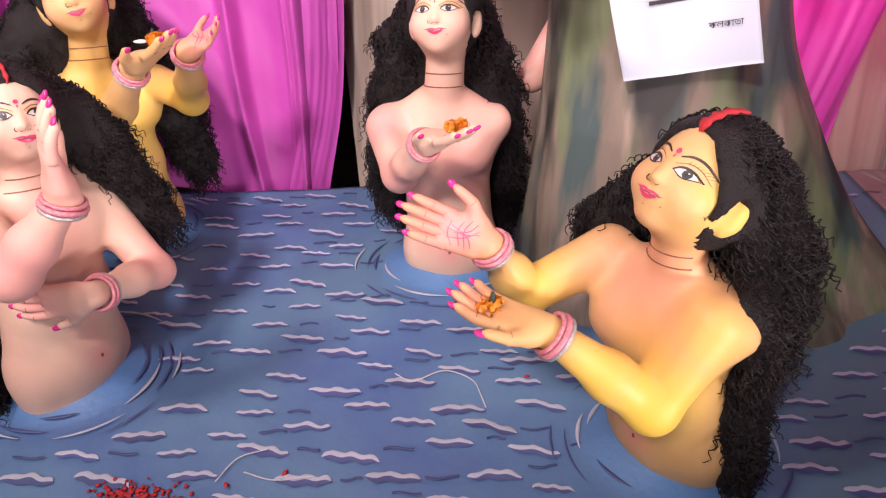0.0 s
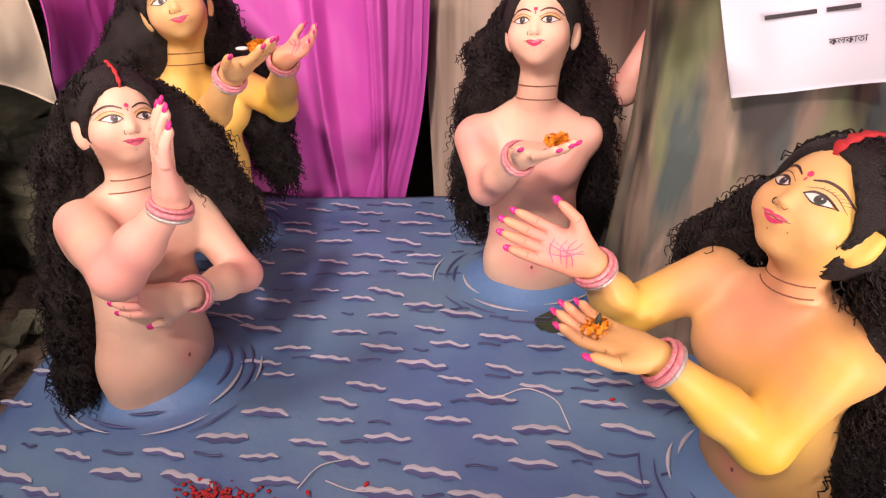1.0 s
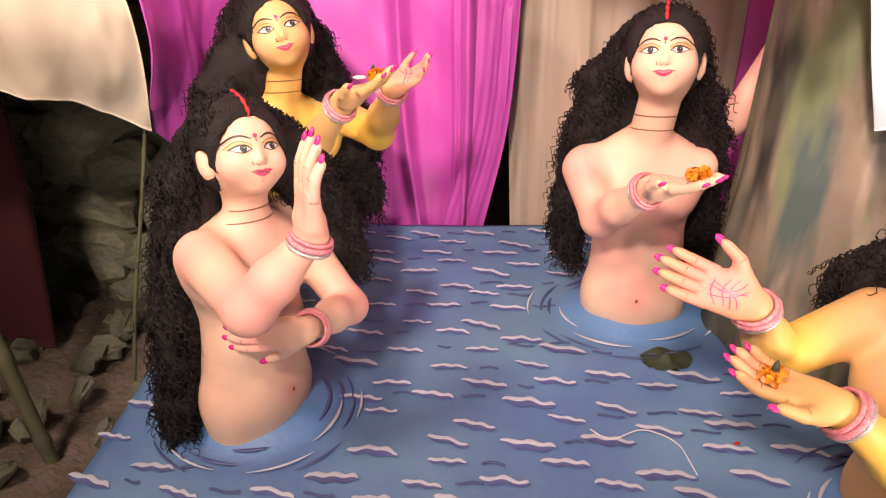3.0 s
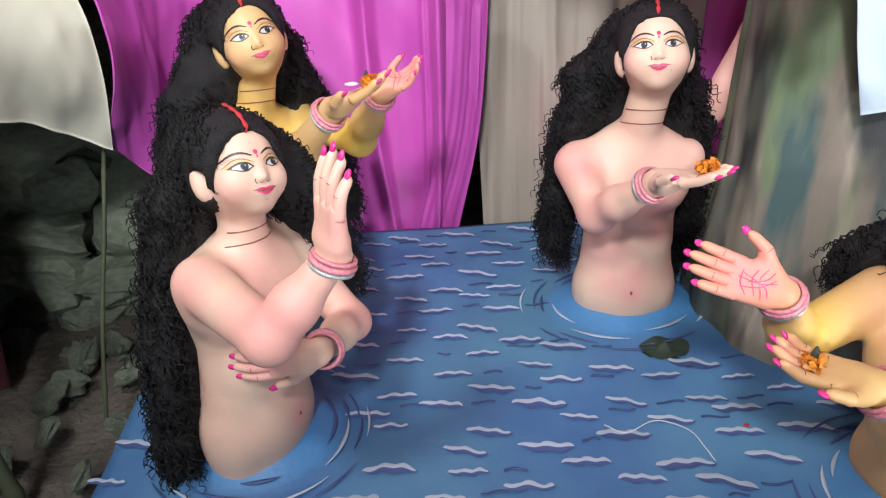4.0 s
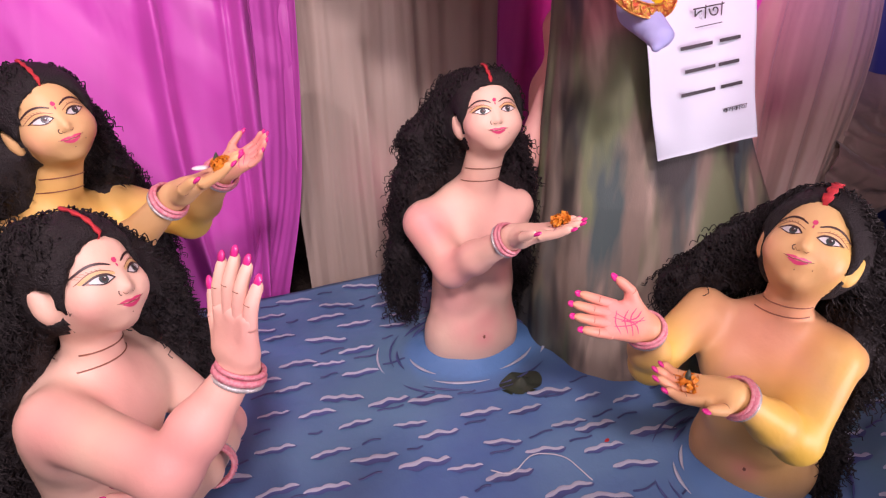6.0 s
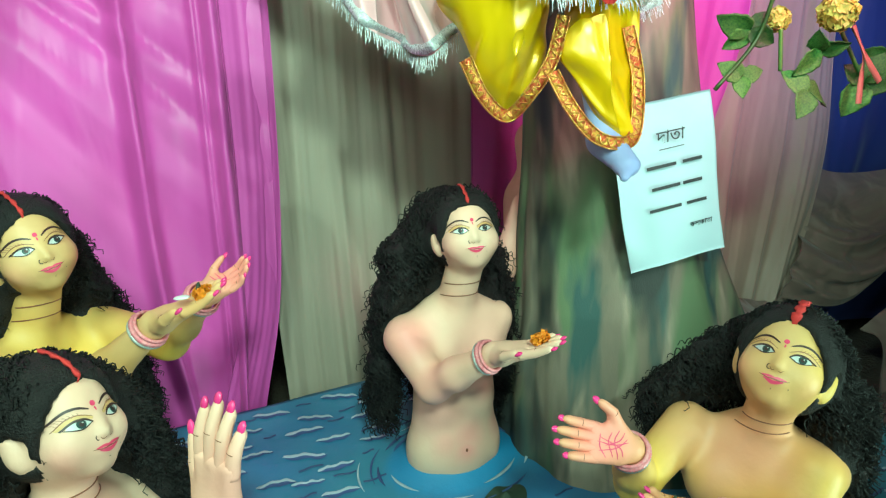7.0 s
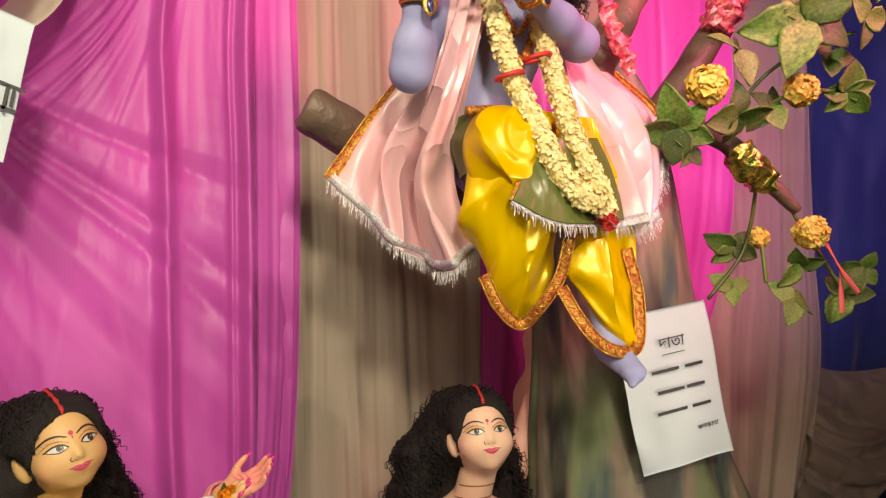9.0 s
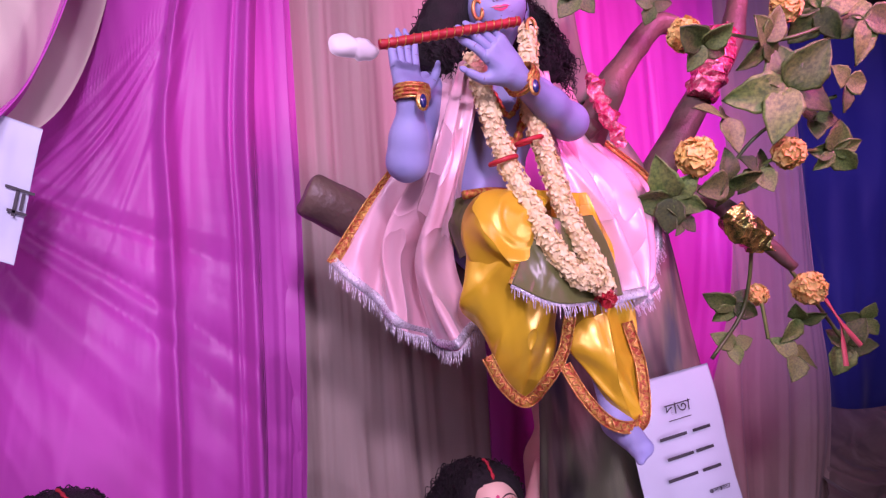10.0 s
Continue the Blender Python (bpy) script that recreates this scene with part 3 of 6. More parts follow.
curtain("spread_cloth", [
    [(1.004, 1.64, 0.645), (1.15, 1.66, 0.62), (1.4, 1.70, 0.55)], [(1.004, 1.45, 0.612), (1.12, 1.46, 0.585), (1.35, 1.48, 0.42)], [(1.006, 1.2, 0.55), (1.10, 1.2, 0.50), (1.3, 1.2, 0.28)]],
    60, 60, CRUMPLED, "brownish pink cloth spread beside the painted board", pleats(26, [(2, 0.02), (5, 0.008)], 0.8), kind="", category="cloth")
curtain("folded_cloth", [
    [(1.66, 1.52, 0.46), (1.80, 1.48, 0.58), (1.95, 1.45, 0.70), (2.3, 1.40, 0.80)], [(1.68, 1.46, 0.42), (1.82, 1.42, 0.48), (2.0, 1.38, 0.55), (2.3, 1.34, 0.62)], [(1.60, 1.40, 0.27), (1.82, 1.34, 0.27), (2.0, 1.30, 0.27), (2.3, 1.24, 0.27)]],
    90, 60, CRUMPLED, "brownish pink cloth folded over a low support", pleats(27, [(3, 0.03), (7, 0.012)], 0.6), kind="", category="cloth")


def wall_box(name, low, high, mat, label):
    x0, y0, z0 = low
    x1, y1, z1 = high
    v = [(x, y, z) for x in (x0, x1) for y in (y0, y1) for z in (z0, z1)]
    return tagged(mesh_object(name, v, [(0, 1, 3, 2), (4, 6, 7, 5), (0, 4, 5, 1), (2, 3, 7, 6), (0, 2, 6, 4), (1, 5, 7, 3)], mat, smooth=False), label, name.split("_")[0], kind="structure")


wall_box("ceiling", (-6, -5, 2.75), (6, 6, 2.8), CANOPY, "dull tent cloth stretched overhead")
wall_box("wall_south", (-6, -5.1, 0), (6, -5, 2.75), CANOPY, "plain tent cloth behind the viewer")
wall_box("wall_east", (3.2, -5, 0), (3.3, 6, 2.75), CANOPY, "plain tent cloth at the side")
wall_box("wall_west", (-5, -5, 0), (-4.9, 6, 2.75), CANOPY, "plain tent cloth at the side")
wall_box("wall_north", (-4.9, 3.4, 0), (3.2, 3.5, 2.75), MORTAR, "dark wall far behind the cloths")


# ---- statues ----
def axes_of(yaw, pitch=0, roll=0):
    """Rows: viewer's right, forward, up of a head or body that faces yaw degrees from -y towards +x."""
    m = (Matrix.Rotation(radians(yaw), 3, "Z") @ Matrix.Rotation(radians(-pitch), 3, "X") @ Matrix.Rotation(radians(roll), 3, "Y"))
    return np.array([m @ Vector((1, 0, 0)), m @ Vector((0, -1, 0)), m @ Vector((0, 0, 1))])


def strip(points, width):
    """A painted stroke in the face's own plane: a tapered band along a line."""
    p = spline(points, 14)
    t = np.gradient(p, axis=0)
    n = np.stack([-t[:, 1], t[:, 0]], 1)
    n /= np.linalg.norm(n, axis=1)[:, None]
    w = width * (0.35 + 0.65 * np.sin(np.linspace(0.25, 2.9, 14)))[:, None] / 2
    return np.concatenate([p - n * w, p + n * w]), [(i, i + 1, 15 + i, 14 + i) for i in range(13)]


def oval(c, rx, ry, power=2.0, rings=3, sides=18):
    v, f = [c], []
    for k in range(1, rings + 1):
        for a in np.linspace(0, 2 * np.pi, sides, endpoint=False):
            s, co = math.sin(a), math.cos(a)
            v.append((c[0] + rx * k / rings * co, c[1] + ry * k / rings * math.copysign(abs(s) ** power, s)))
    f += [(0, 1 + j, 1 + (j + 1) % sides) for j in range(sides)]
    f += [(1 + (k - 1) * sides + j, 1 + k * sides + j, 1 + k * sides + (j + 1) % sides, 1 + (k - 1) * sides + (j + 1) % sides) for k in range(1, rings) for j in range(sides)]
    return np.array(v), f


def finger(pile, a, b, c, r0, r2, palm):
    """A jointed, rounded finger with painted lines at its joints."""
    line = spline([a, b, c], 15)
    t = np.linspace(0, 1, 15)
    rad = (r0 + (r2 - r0) * t) * np.sqrt(np.clip(1 - np.clip((t - 0.80) / 0.205, 0, 1) ** 2.4, 0.01, 1)) * (1 + 0.05 * np.exp(-((t - 0.5) / 0.09) ** 2))
    pile.put(*tube(line, rad, 10), 0)
    for k in (7,):
        d = unit(line[k + 1] - line[k - 1])
        m = unit(palm - d * (palm @ d))
        e = np.cross(d, m)
        for sgn in (1, -1):
            ang = np.linspace(-0.55, 0.55, 6)
            arc = line[k] + (rad[k] + 0.0002) * (np.cos(ang)[:, None] * m * sgn + np.sin(ang)[:, None] * e)
            pile.put(*tube(arc, 0.0004, 4), 2)


def add_hand(clay, pile, wrist, way, palm, thumb, size=1.0, curl=0.25, spread=0.16, nails=5):
    """A hand: way points along it, palm is the palm's normal, thumb = +1 or -1 side. Returns the palm's middle."""
    way, palm = unit(way), np.asarray(palm, dtype=float)
    palm = unit(palm - way * (palm @ way))
    side = np.cross(way, palm) * thumb
    w = np.asarray(wrist)
    s = size
    mid = w + way * 0.036 * s
    clay.rod(w, w + way * 0.018 * s, 0.0175 * s, 0.0165 * s, 0.012)
    for o in (-0.0145, 0.0, 0.0145):
        clay.rod(w + way * 0.020 * s + side * o * 0.85 * s, w + way * 0.060 * s + side * o * 1.25 * s, 0.0125 * s, 0.0085 * s, 0.012)
    for i, o in enumerate((1.5, 0.5, -0.5, -1.5)):
        ln = (0.058, 0.064, 0.060, 0.048)[i] * s
        a = w + way * (0.056 - 0.003 * abs(o)) * s + side * o * 0.0128 * s
        d1 = unit(way + side * o * spread * 0.5 + palm * curl * (0.4 + 0.10 * i))
        d2 = unit(way + side * o * spread * 0.40 + palm * curl * (1.7 + 0.25 * i))
        b = a + d1 * ln * 0.52
        c = b + d2 * ln * 0.50
        finger(pile, a, b, c, 0.0079 * s, 0.0056 * s, palm)
        if i < nails:
            n = unit(np.cross(np.cross(d2, palm), d2))
            ax = np.array([unit(np.cross(d2, n)), d2, n])
            pile.put(*ball(c - n * 0.0026 * s - d2 * 0.0005, (0.0045 * s, 0.0072 * s, 0.0028 * s), ax, 10, 7), 8)
    a = w + way * 0.018 * s + side * 0.018 * s
    b = a + unit(way * 0.7 + side * 0.8 + palm * 0.35) * 0.032 * s
    c = b + unit(way * 0.9 + side * 0.35 + palm * 0.25) * 0.032 * s
    clay.rod(a, b, 0.0125 * s, 0.0085 * s, 0.012)
    finger(pile, a * 0.4 + b * 0.6, b, c, 0.0092 * s, 0.0062 * s, palm)
    n = unit(np.cross(np.cross(c - b, palm), c - b))
    pile.put(*ball(c - n * 0.0028 * s, (0.005 * s, 0.009 * s, 0.003 * s), np.array([unit(np.cross(c - b, n)), unit(c - b), n]), 10, 7), 8)
    return mid


SLOTS = [INK, BROWN, EYE_WHITE, IRIS, LIP, SINDOOR, HAIR]


def paint_palm(clay, pile, wrist, way, palm, thumb):
    """Dark red lines drawn across an open palm and its finger joints."""
    way = unit(way)
    palm = np.asarray(palm, dtype=float)
    palm = unit(palm - way * (palm @ way))
    side = np.cross(way, palm) * thumb
    lines = [[(0.018, 0.022), (0.006, 0.030), (-0.002, 0.048)], [(0.016, 0.040), (0.002, 0.044), (-0.016, 0.036)], [(0.012, 0.056), (-0.004, 0.056), (-0.018, 0.046)],
             [(0.010, 0.018), (-0.004, 0.034), (-0.010, 0.056)], [(-0.014, 0.022), (-0.002, 0.030), (0.008, 0.056)]]
    lines += [[(0.020, 0.030), (0.004, 0.036), (-0.018, 0.028)], [(0.006, 0.016), (0.0, 0.036), (0.002, 0.060)]]
    for line in lines:
        uv, f = strip(line, 0.0016)
        p = np.asarray(wrist) + uv[:, :1] * side + uv[:, 1:] * way + palm * 0.035
        on = clay.onto(p, -palm, 0.0005)
        if np.abs(clay.at(on)).max() < 0.004:
            pile.put(on, f, 5)


def paint_face(clay, pile, c, ax, s=1.0, gaze=0.0, look_up=0.0):
    """Brows, eyes, lips and mark painted on the head at c whose rows of axes are ax."""
    def lay(shape, slot, lift):
        uv, f = shape
        p = c + (uv[:, :1] * ax[0] + uv[:, 1:] * ax[2]) * s + ax[1] * 0.14 * s
        pile.put(clay.onto(p, -ax[1], lift), f, slot)
    for e in (-1, 1):
        x, z = 0.0240 * e, 0.0042
        lay(strip([(x - 0.0165 * e, z + 0.0030), (x - 0.003 * e, z + 0.0092), (x + 0.009 * e, z + 0.0088), (x + 0.021 * e, z + 0.002)], 0.0060), 9, 0.0004)
        lay(strip([(x - 0.0165 * e, z + 0.0055), (x - 0.003 * e, z + 0.0120), (x + 0.010 * e, z + 0.0112), (x + 0.024 * e, z + 0.002)], 0.0013), 2, 0.0007)
        for k in range(7):
            px = x + (-0.004 + 0.0036 * k) * e
            py = z + 0.0112 - 0.00022 * (k - 2) ** 2
            lay(strip([(px, py), (px + (0.0004 + 0.0006 * k) * e, py + 0.0028), (px + (0.0010 + 0.0011 * k) * e, py + 0.0048 - 0.0003 * k)], 0.0006), 2, 0.0009)
        lay(oval((x, z), 0.0136, 0.0058, 1.35), 3, 0.0007)
        curl = [(0.026 + 0.012 * k / 7 + 0.0025 * math.sin(2.1 * k), -0.020 - 0.0012 * k + 0.0035 * math.cos(1.9 * k)) for k in range(8)]
        uv, f = strip(curl, 0.0012)
        p = c + (uv[:, :1] * ax[1] + uv[:, 1:] * ax[2]) * s + ax[0] * 0.12 * e * s
        on = clay.onto(p, -ax[0] * e, 0.0006)
        if np.abs((on - c) @ ax[0]).max() < 0.062 * s:
            pile.put(on, f, 1)
        lay(oval((x + gaze, z + 0.0006 + look_up), 0.0053, 0.0055, 1.0), 4, 0.0011)
        lay(oval((x + gaze, z + 0.0006 + look_up), 0.0027, 0.0027, 1.0), 1, 0.0015)
        lay(oval((x + gaze + 0.0014, z + 0.0024 + look_up), 0.0009, 0.0009, 1.0, 2, 8), 3, 0.0019)
        lay(strip([(x - 0.0145 * e, z - 0.0016), (x - 0.007 * e, z + 0.0050), (x + 0.005 * e, z + 0.0062), (x + 0.0190 * e, z + 0.0004)], 0.0031), 1, 0.0014)
        lay(strip([(x - 0.014 * e, z - 0.0012), (x, z - 0.0056), (x + 0.0165 * e, z + 0.0002)], 0.0016), 1, 0.0012)
        lay(strip([(x - 0.0165 * e, 0.0190), (x - 0.004 * e, 0.0248), (x + 0.010 * e, 0.0240), (x + 0.0255 * e, 0.0140)], 0.0033), 1, 0.0010)
        lay(strip([(0.0025 * e, -0.0212), (0.0060 * e, -0.0222), (0.0092 * e, -0.0190)], 0.0009), 2, 0.0007)
    lay(oval((0, 0.0235), 0.0036, 0.0036, 1.0), 5, 0.0010)
    lay(oval((0, 0.0165), 0.0012, 0.0026, 1.0), 5, 0.0010)
    a = np.linspace(0.6, 5.6, 16)
    hoop = c + s * ((-0.0105 + 0.0028 * np.cos(a))[:, None] * ax[0] + 0.0775 * ax[1] + (-0.0185 + 0.0034 * np.sin(a))[:, None] * ax[2])
    pile.put(*tube(hoop, 0.0007, 4), 1)
    lay(strip([(-0.0165, -0.0318), (-0.006, -0.0312), (0, -0.0328), (0.006, -0.0312), (0.0165, -0.0318)], 0.0042), 5, 0.0008)
    lay(strip([(-0.013, -0.0342), (0, -0.0385), (0.013, -0.0342)], 0.0052), 5, 0.0009)
    lay(strip([(-0.020, -0.0312), (-0.008, -0.0343), (0, -0.0338), (0.008, -0.0343), (0.020, -0.0312)], 0.0013), 2, 0.0014)
    for qx, qz in ((0.021, -0.041), (0.0, -0.048)):
        lay(oval((qx, qz), 0.0008, 0.0008, 1.0, 2, 8), 1, 0.0008)



def curls(pile, v, f, amount, seed, slot, clay=None, face=None, length=(0.018, 0.045), coil=0.0042, thick=0.0013):
    """Short corkscrew strands that hang over the surface v, f."""
    r = np.random.RandomState(seed)
    f = np.asarray(f)
    a, b, c = v[f[:, 0]], v[f[:, 1]], v[f[:, 2]]
    nrm = np.cross(b - a, c - a)
    area = np.linalg.norm(nrm, axis=1)
    nrm = nrm / (area[:, None] + 1e-12)
    pick = r.choice(len(f), amount, p=area / area.sum())
    for i in pick:
        n = nrm[i]
        ln = r.uniform(*length)
        m = 13
        t = np.linspace(0, 1, m)
        down = np.array([0, 0, -1.0]) + 0.25 * r.randn(3)
        down = unit(down - n * (down @ n) * 0.9)
        line = a[i] + n * (0.001 + 0.006 * t[:, None]) + down * (ln * t)[:, None] + np.array([0, 0, -0.012]) * (t ** 2)[:, None]
        if clay is not None:
            for _ in range(2):
                dd = clay.at(line)
                line = line + n * np.clip(0.002 - dd, 0, 0.02)[:, None]
        if face is not None:
            g = (line - face[0]) @ face[1].T
            if ((g[:, 1] > 0.035) & (np.abs(g[:, 0]) < 0.075) & (g[:, 2] < 0.046) & (g[:, 2] > -0.30)).any() or ((g[:, 1] > -0.03) & (np.abs(g[:, 0]) < 0.066) & (g[:, 2] < -0.04) & (g[:, 2] > -0.24)).any() or ((g[:, 1] > -0.016) & (g[:, 2] < 0.022) & (g[:, 2] > -0.045)).any() or clay.at(line)[2:].min() < 0.0045:
                continue
        s1 = unit(np.cross(down, n + 0.01))
        ph = r.rand() * 6.28
        turns = ln / 0.013
        w = 2 * np.pi * turns * t + ph
        line = line + coil * (np.cos(w)[:, None] * s1 + np.sin(w)[:, None] * n)
        pile.put(*tube(line, thick * (1.1 - 0.5 * t), 3, caps=False), slot)


def statue(name, label, skin, base, chest, neck, head, body_yaw, head_yaw, pitch, roll, arms, locks, blushes, golds=(), gaze=0.0,
           waist=(0.085, 0.062), seed=1, strands=800, parting=0.006, step=0.0036, chest_out=0.05, cap=1.0, legs=None, size=0.92, palms=()):
    """A painted clay half-figure as one mesh. arms: (shoulder, elbow, wrist, hand way, palm, thumb side, curl, upper radius)."""
    base, chest, neck, head = (np.array(p, dtype=float) for p in (base, chest, neck, head))
    body, hax = axes_of(body_yaw), axes_of(head_yaw, pitch, roll)
    places = [base, chest, neck, head] + [np.array(p) for a in arms for p in a[:3]]
    low = np.min(places, axis=0) - 0.15
    high = np.max(places, axis=0) + 0.15
    low[2] = base[2] - (0.42 if legs else 0.05)
    clay, pile = Clay(low, high, step), Pile()
    rw, q = waist[0], waist[1] / waist[0]
    mid = base * 0.5 + chest * 0.5 + body[1] * 0.004
    clay.rod(base - np.array([0, 0, 0.02]), base + (mid - base) * 0.5, rw, rw * 0.93, 0.03, body[1], q)
    clay.rod(base + (mid - base) * 0.5, mid, rw * 0.88, rw * 0.80, 0.04, body[1], q)
    clay.rod(mid, chest, rw * 0.80, rw * 0.98, 0.04, body[1], q * 1.02)
    for e in (-1, 1):
        clay.egg(chest + body[0] * 0.046 * e + body[1] * chest_out * 0.8 + np.array([0, 0, 0.0]), (0.048, 0.038, 0.05), body, 0.018)
        clay.rod(neck - np.array([0, 0, 0.03]), neck + body[0] * 0.092 * e - np.array([0, 0, 0.052]), 0.036, 0.036, 0.04, body[1], 0.85)
    clay.rod(chest, neck - np.array([0, 0, 0.05]), 0.085, 0.06, 0.04, body[1], 0.7)
    if not legs:
        tall = chest[2] - base[2]
        clay.egg(base + (chest - base) * 0.20 + body[1] * waist[1] * 0.62, (rw * 0.66, 0.032, tall * 0.20), body, 0.03)
        for e in (-1, 1):
            clay.egg(base + (chest - base) * 0.16 + body[0] * rw * 0.72 * e, (0.030, 0.045, tall * 0.17), body, 0.03)
            clay.egg(base + (chest - base) * 0.62 + body[0] * rw * 0.42 * e + body[1] * waist[1] * 0.45, (0.034, 0.026, 0.042), body, 0.03)
    hs = size

    def at_head(x, fwd, up):
        return head + hs * (x * hax[0] + fwd * hax[1] + up * hax[2])

    def lump(x, fwd, up, rx, rf, ru, k):
        clay.egg(at_head(x, fwd, up), (rx * hs, rf * hs, ru * hs), hax, k)
    nb = at_head(0, -0.016, -0.046)
    clay.rod(neck - np.array([0, 0, 0.035]), nb, 0.037, 0.033, 0.018)
    lump(0, 0, 0.006, 0.0580, 0.073, 0.078, 0.02)
    lump(0, 0.022, -0.026, 0.042, 0.046, 0.032, 0.032)
    lump(0, 0.052, -0.055, 0.012, 0.011, 0.010, 0.026)
    for e in (-1, 1):
        lump(0.029 * e, 0.047, -0.020, 0.021, 0.019, 0.020, 0.02)
        lump(0.0072 * e, 0.0715, -0.0178, 0.0044, 0.0050, 0.0040, 0.006)
        lump(0.0640 * e, -0.010, -0.004, 0.0075, 0.0125, 0.021, 0.009)
        lump(0.0600 * e, -0.004, -0.024, 0.006, 0.009, 0.013, 0.012)
    clay.rod(at_head(0, 0.069, 0.008), at_head(0, 0.0800, -0.0145), 0.0038 * hs, 0.0058 * hs, 0.009)
    lump(0, 0.0690, -0.0345, 0.0145, 0.0065, 0.0075, 0.010)
    for shoulder, elbow, wrist, way, palm, thumb, curl, ru, *hand in arms:
        clay.rod(shoulder, elbow, ru * 1.12, ru * 0.92, 0.022)
        clay.rod(elbow, np.array(elbow) * 0.6 + np.array(wrist) * 0.4, ru * 0.9, ru * 0.82, 0.015)
        clay.rod(np.array(elbow) * 0.6 + np.array(wrist) * 0.4, wrist, ru * 0.82, 0.0185, 0.015)
        if way is not None:
            add_hand(clay, pile, wrist, way, palm, thumb, hand[0] if hand else 1.04, curl, 0.09)
    if legs:
        legs(clay)
    v, f = clay.skin()
    pinks = [(np.array(p), 1.15 * r, min(0.75, 1.3 * a)) for p, r, a in blushes]
    pinks += [(head + hax[0] * 0.045 * e - hax[2] * 0.028 + hax[1] * 0.05, 0.022, 0.26) for e in (-1, 1)]
    ochres = [(np.array(p), 1.2 * r, min(0.9, 1.4 * a)) for p, r, a in golds]
    for i in palms:
        paint_palm(clay, pile, *arms[i][2:6])
    body_pile = Pile()
    body_pile.put(v, f, 0)
    paint_face(clay, pile, head, hax, hs, gaze)
    if not legs:
        o = base + (chest - base) * 0.25
        uv, nf = oval((0, 0), 0.0026, 0.0040, 1.0)
        navel = clay.onto(o + uv[:, :1] * body[0] + uv[:, 1:] * np.array([0, 0, 1.0]) + body[1] * 0.16, -body[1], 0.0005)
        pile.put(navel, nf, 2)
        pinks.append((navel[0], 0.026, 0.55))
    # two painted lines round the neck
    level = axes_of(head_yaw, 8)
    for k in (0.22, 0.48):
        ang = np.linspace(-1.05, 1.05, 34)
        o = neck + (nb - neck) * k
        ring = np.array([o + 0.075 * (np.sin(a) * level[0] + np.cos(a) * level[1]) + 0.004 * np.cos(a) * np.array([0, 0, -1]) for a in ang])
        on = ring.copy()
        for j in range(len(on)):
            on[j] = clay.onto(on[j:j + 1], unit(o - ring[j]), 0.0004)[0]
        on = on[np.linalg.norm((on - o)[:, :2], axis=1) < 0.052]
        if len(on) > 22:
            pile.put(*tube(on, 0.0010, 4), 2)
    hair = Clay(np.minimum(low, np.min([p for l in locks for p in l[0]], axis=0) - 0.12), np.maximum(high, np.max([p for l in locks for p in l[0]], axis=0) + 0.12) + np.array([0, 0, 0.03]), 0.0075) if locks else None
    if hair is not None:
        hair.egg(at_head(0, -0.012, 0.012), np.array((0.076, 0.086, 0.087)) * hs * cap, hax, 0.02)
        for line, ra, rb in locks:
            p = spline([tuple(np.array(line[0]) - np.array([0, 0, 0.04]))] + list(line[1:]), 9)
            ra = ra * 0.92
            for k in range(8):
                hair.rod(p[k], p[k + 1], ra + (rb - ra) * k / 8, ra + (rb - ra) * (k + 1) / 8, 0.03)
        hair.cut(at_head(0, 0.078, -0.030), np.array((0.063, 0.092, 0.086)) * hs, hax)
        for e in (-1, 1):
            hair.cut(at_head(0.070 * e, 0.006, -0.012), np.array((0.030, 0.018, 0.026)) * hs, hax)
        hair.cut(at_head(0, 0.10, -0.13), np.array((0.07, 0.12, 0.11)) * hs, hax)
        hv, hf = hair.skin()
        jig = np.array([noise.noise_vector(Vector(p) * 19) for p in hv]) * 0.012 + np.array([noise.noise_vector(Vector(p) * 38) for p in hv]) * 0.008 + np.array([noise.noise_vector(Vector(p) * 85) for p in hv]) * 0.006
        jig = jig * np.clip((np.linalg.norm(hv - at_head(0, 0.01, 0.01), axis=1) - 0.085) / 0.06, 0.25, 1)[:, None]
        pile.put(hv + jig, hf, 7)
        curls(pile, hv + jig, hf, int(strands * 4.6), seed, 7, clay, (head, hax))
        if parting:
            top = [at_head(0, y, z) for y, z in ((0.066, 0.047), (0.056, 0.066), (0.036, 0.090), (0.006, 0.106))]
            line = spline(top, 18)
            for _ in range(10):
                line = np.array([p - unit(p - head) * 0.7 * float(hair.at(p[None])[0]) for p in line])
            out = np.array([unit(p - head) for p in line])
            line = line + out * 0.0045 + 0.0014 * np.array([noise.noise_vector(Vector(p) * 90) for p in line])
            pile.put(*ribbon(line, out, parting * (0.8 + 0.35 * np.sin(np.arange(18) * 1.7))[:, None], 0.0016), 6)
    body_pile.put(np.concatenate(pile.v), pile.f, 0)
    body_pile.m[len(f):] = pile.m
    whole = np.concatenate(body_pile.v)
    blush, gold = np.zeros(len(whole)), np.zeros(len(whole))
    for p, r, a in pinks:
        blush = np.maximum(blush, a * np.exp(-(np.linalg.norm(whole - p, axis=1) / r) ** 2))
    for p, r, a in ochres:
        gold = np.maximum(gold, a * np.exp(-(np.linalg.norm(whole - p, axis=1) / r) ** 2))
    ob = body_pile.make(name, [skin] + SLOTS + [SKIN_BLUE if legs else NAIL, ORANGE], True, {"blush": blush, "gold": gold})
    return tagged(ob, label, "statue", "statues in the painted water" if not legs else "")


# slots: 0 skin, 1 ink, 2 brown, 3 white, 4 iris, 5 lip, 6 red powder, 7 hair, 8 nail

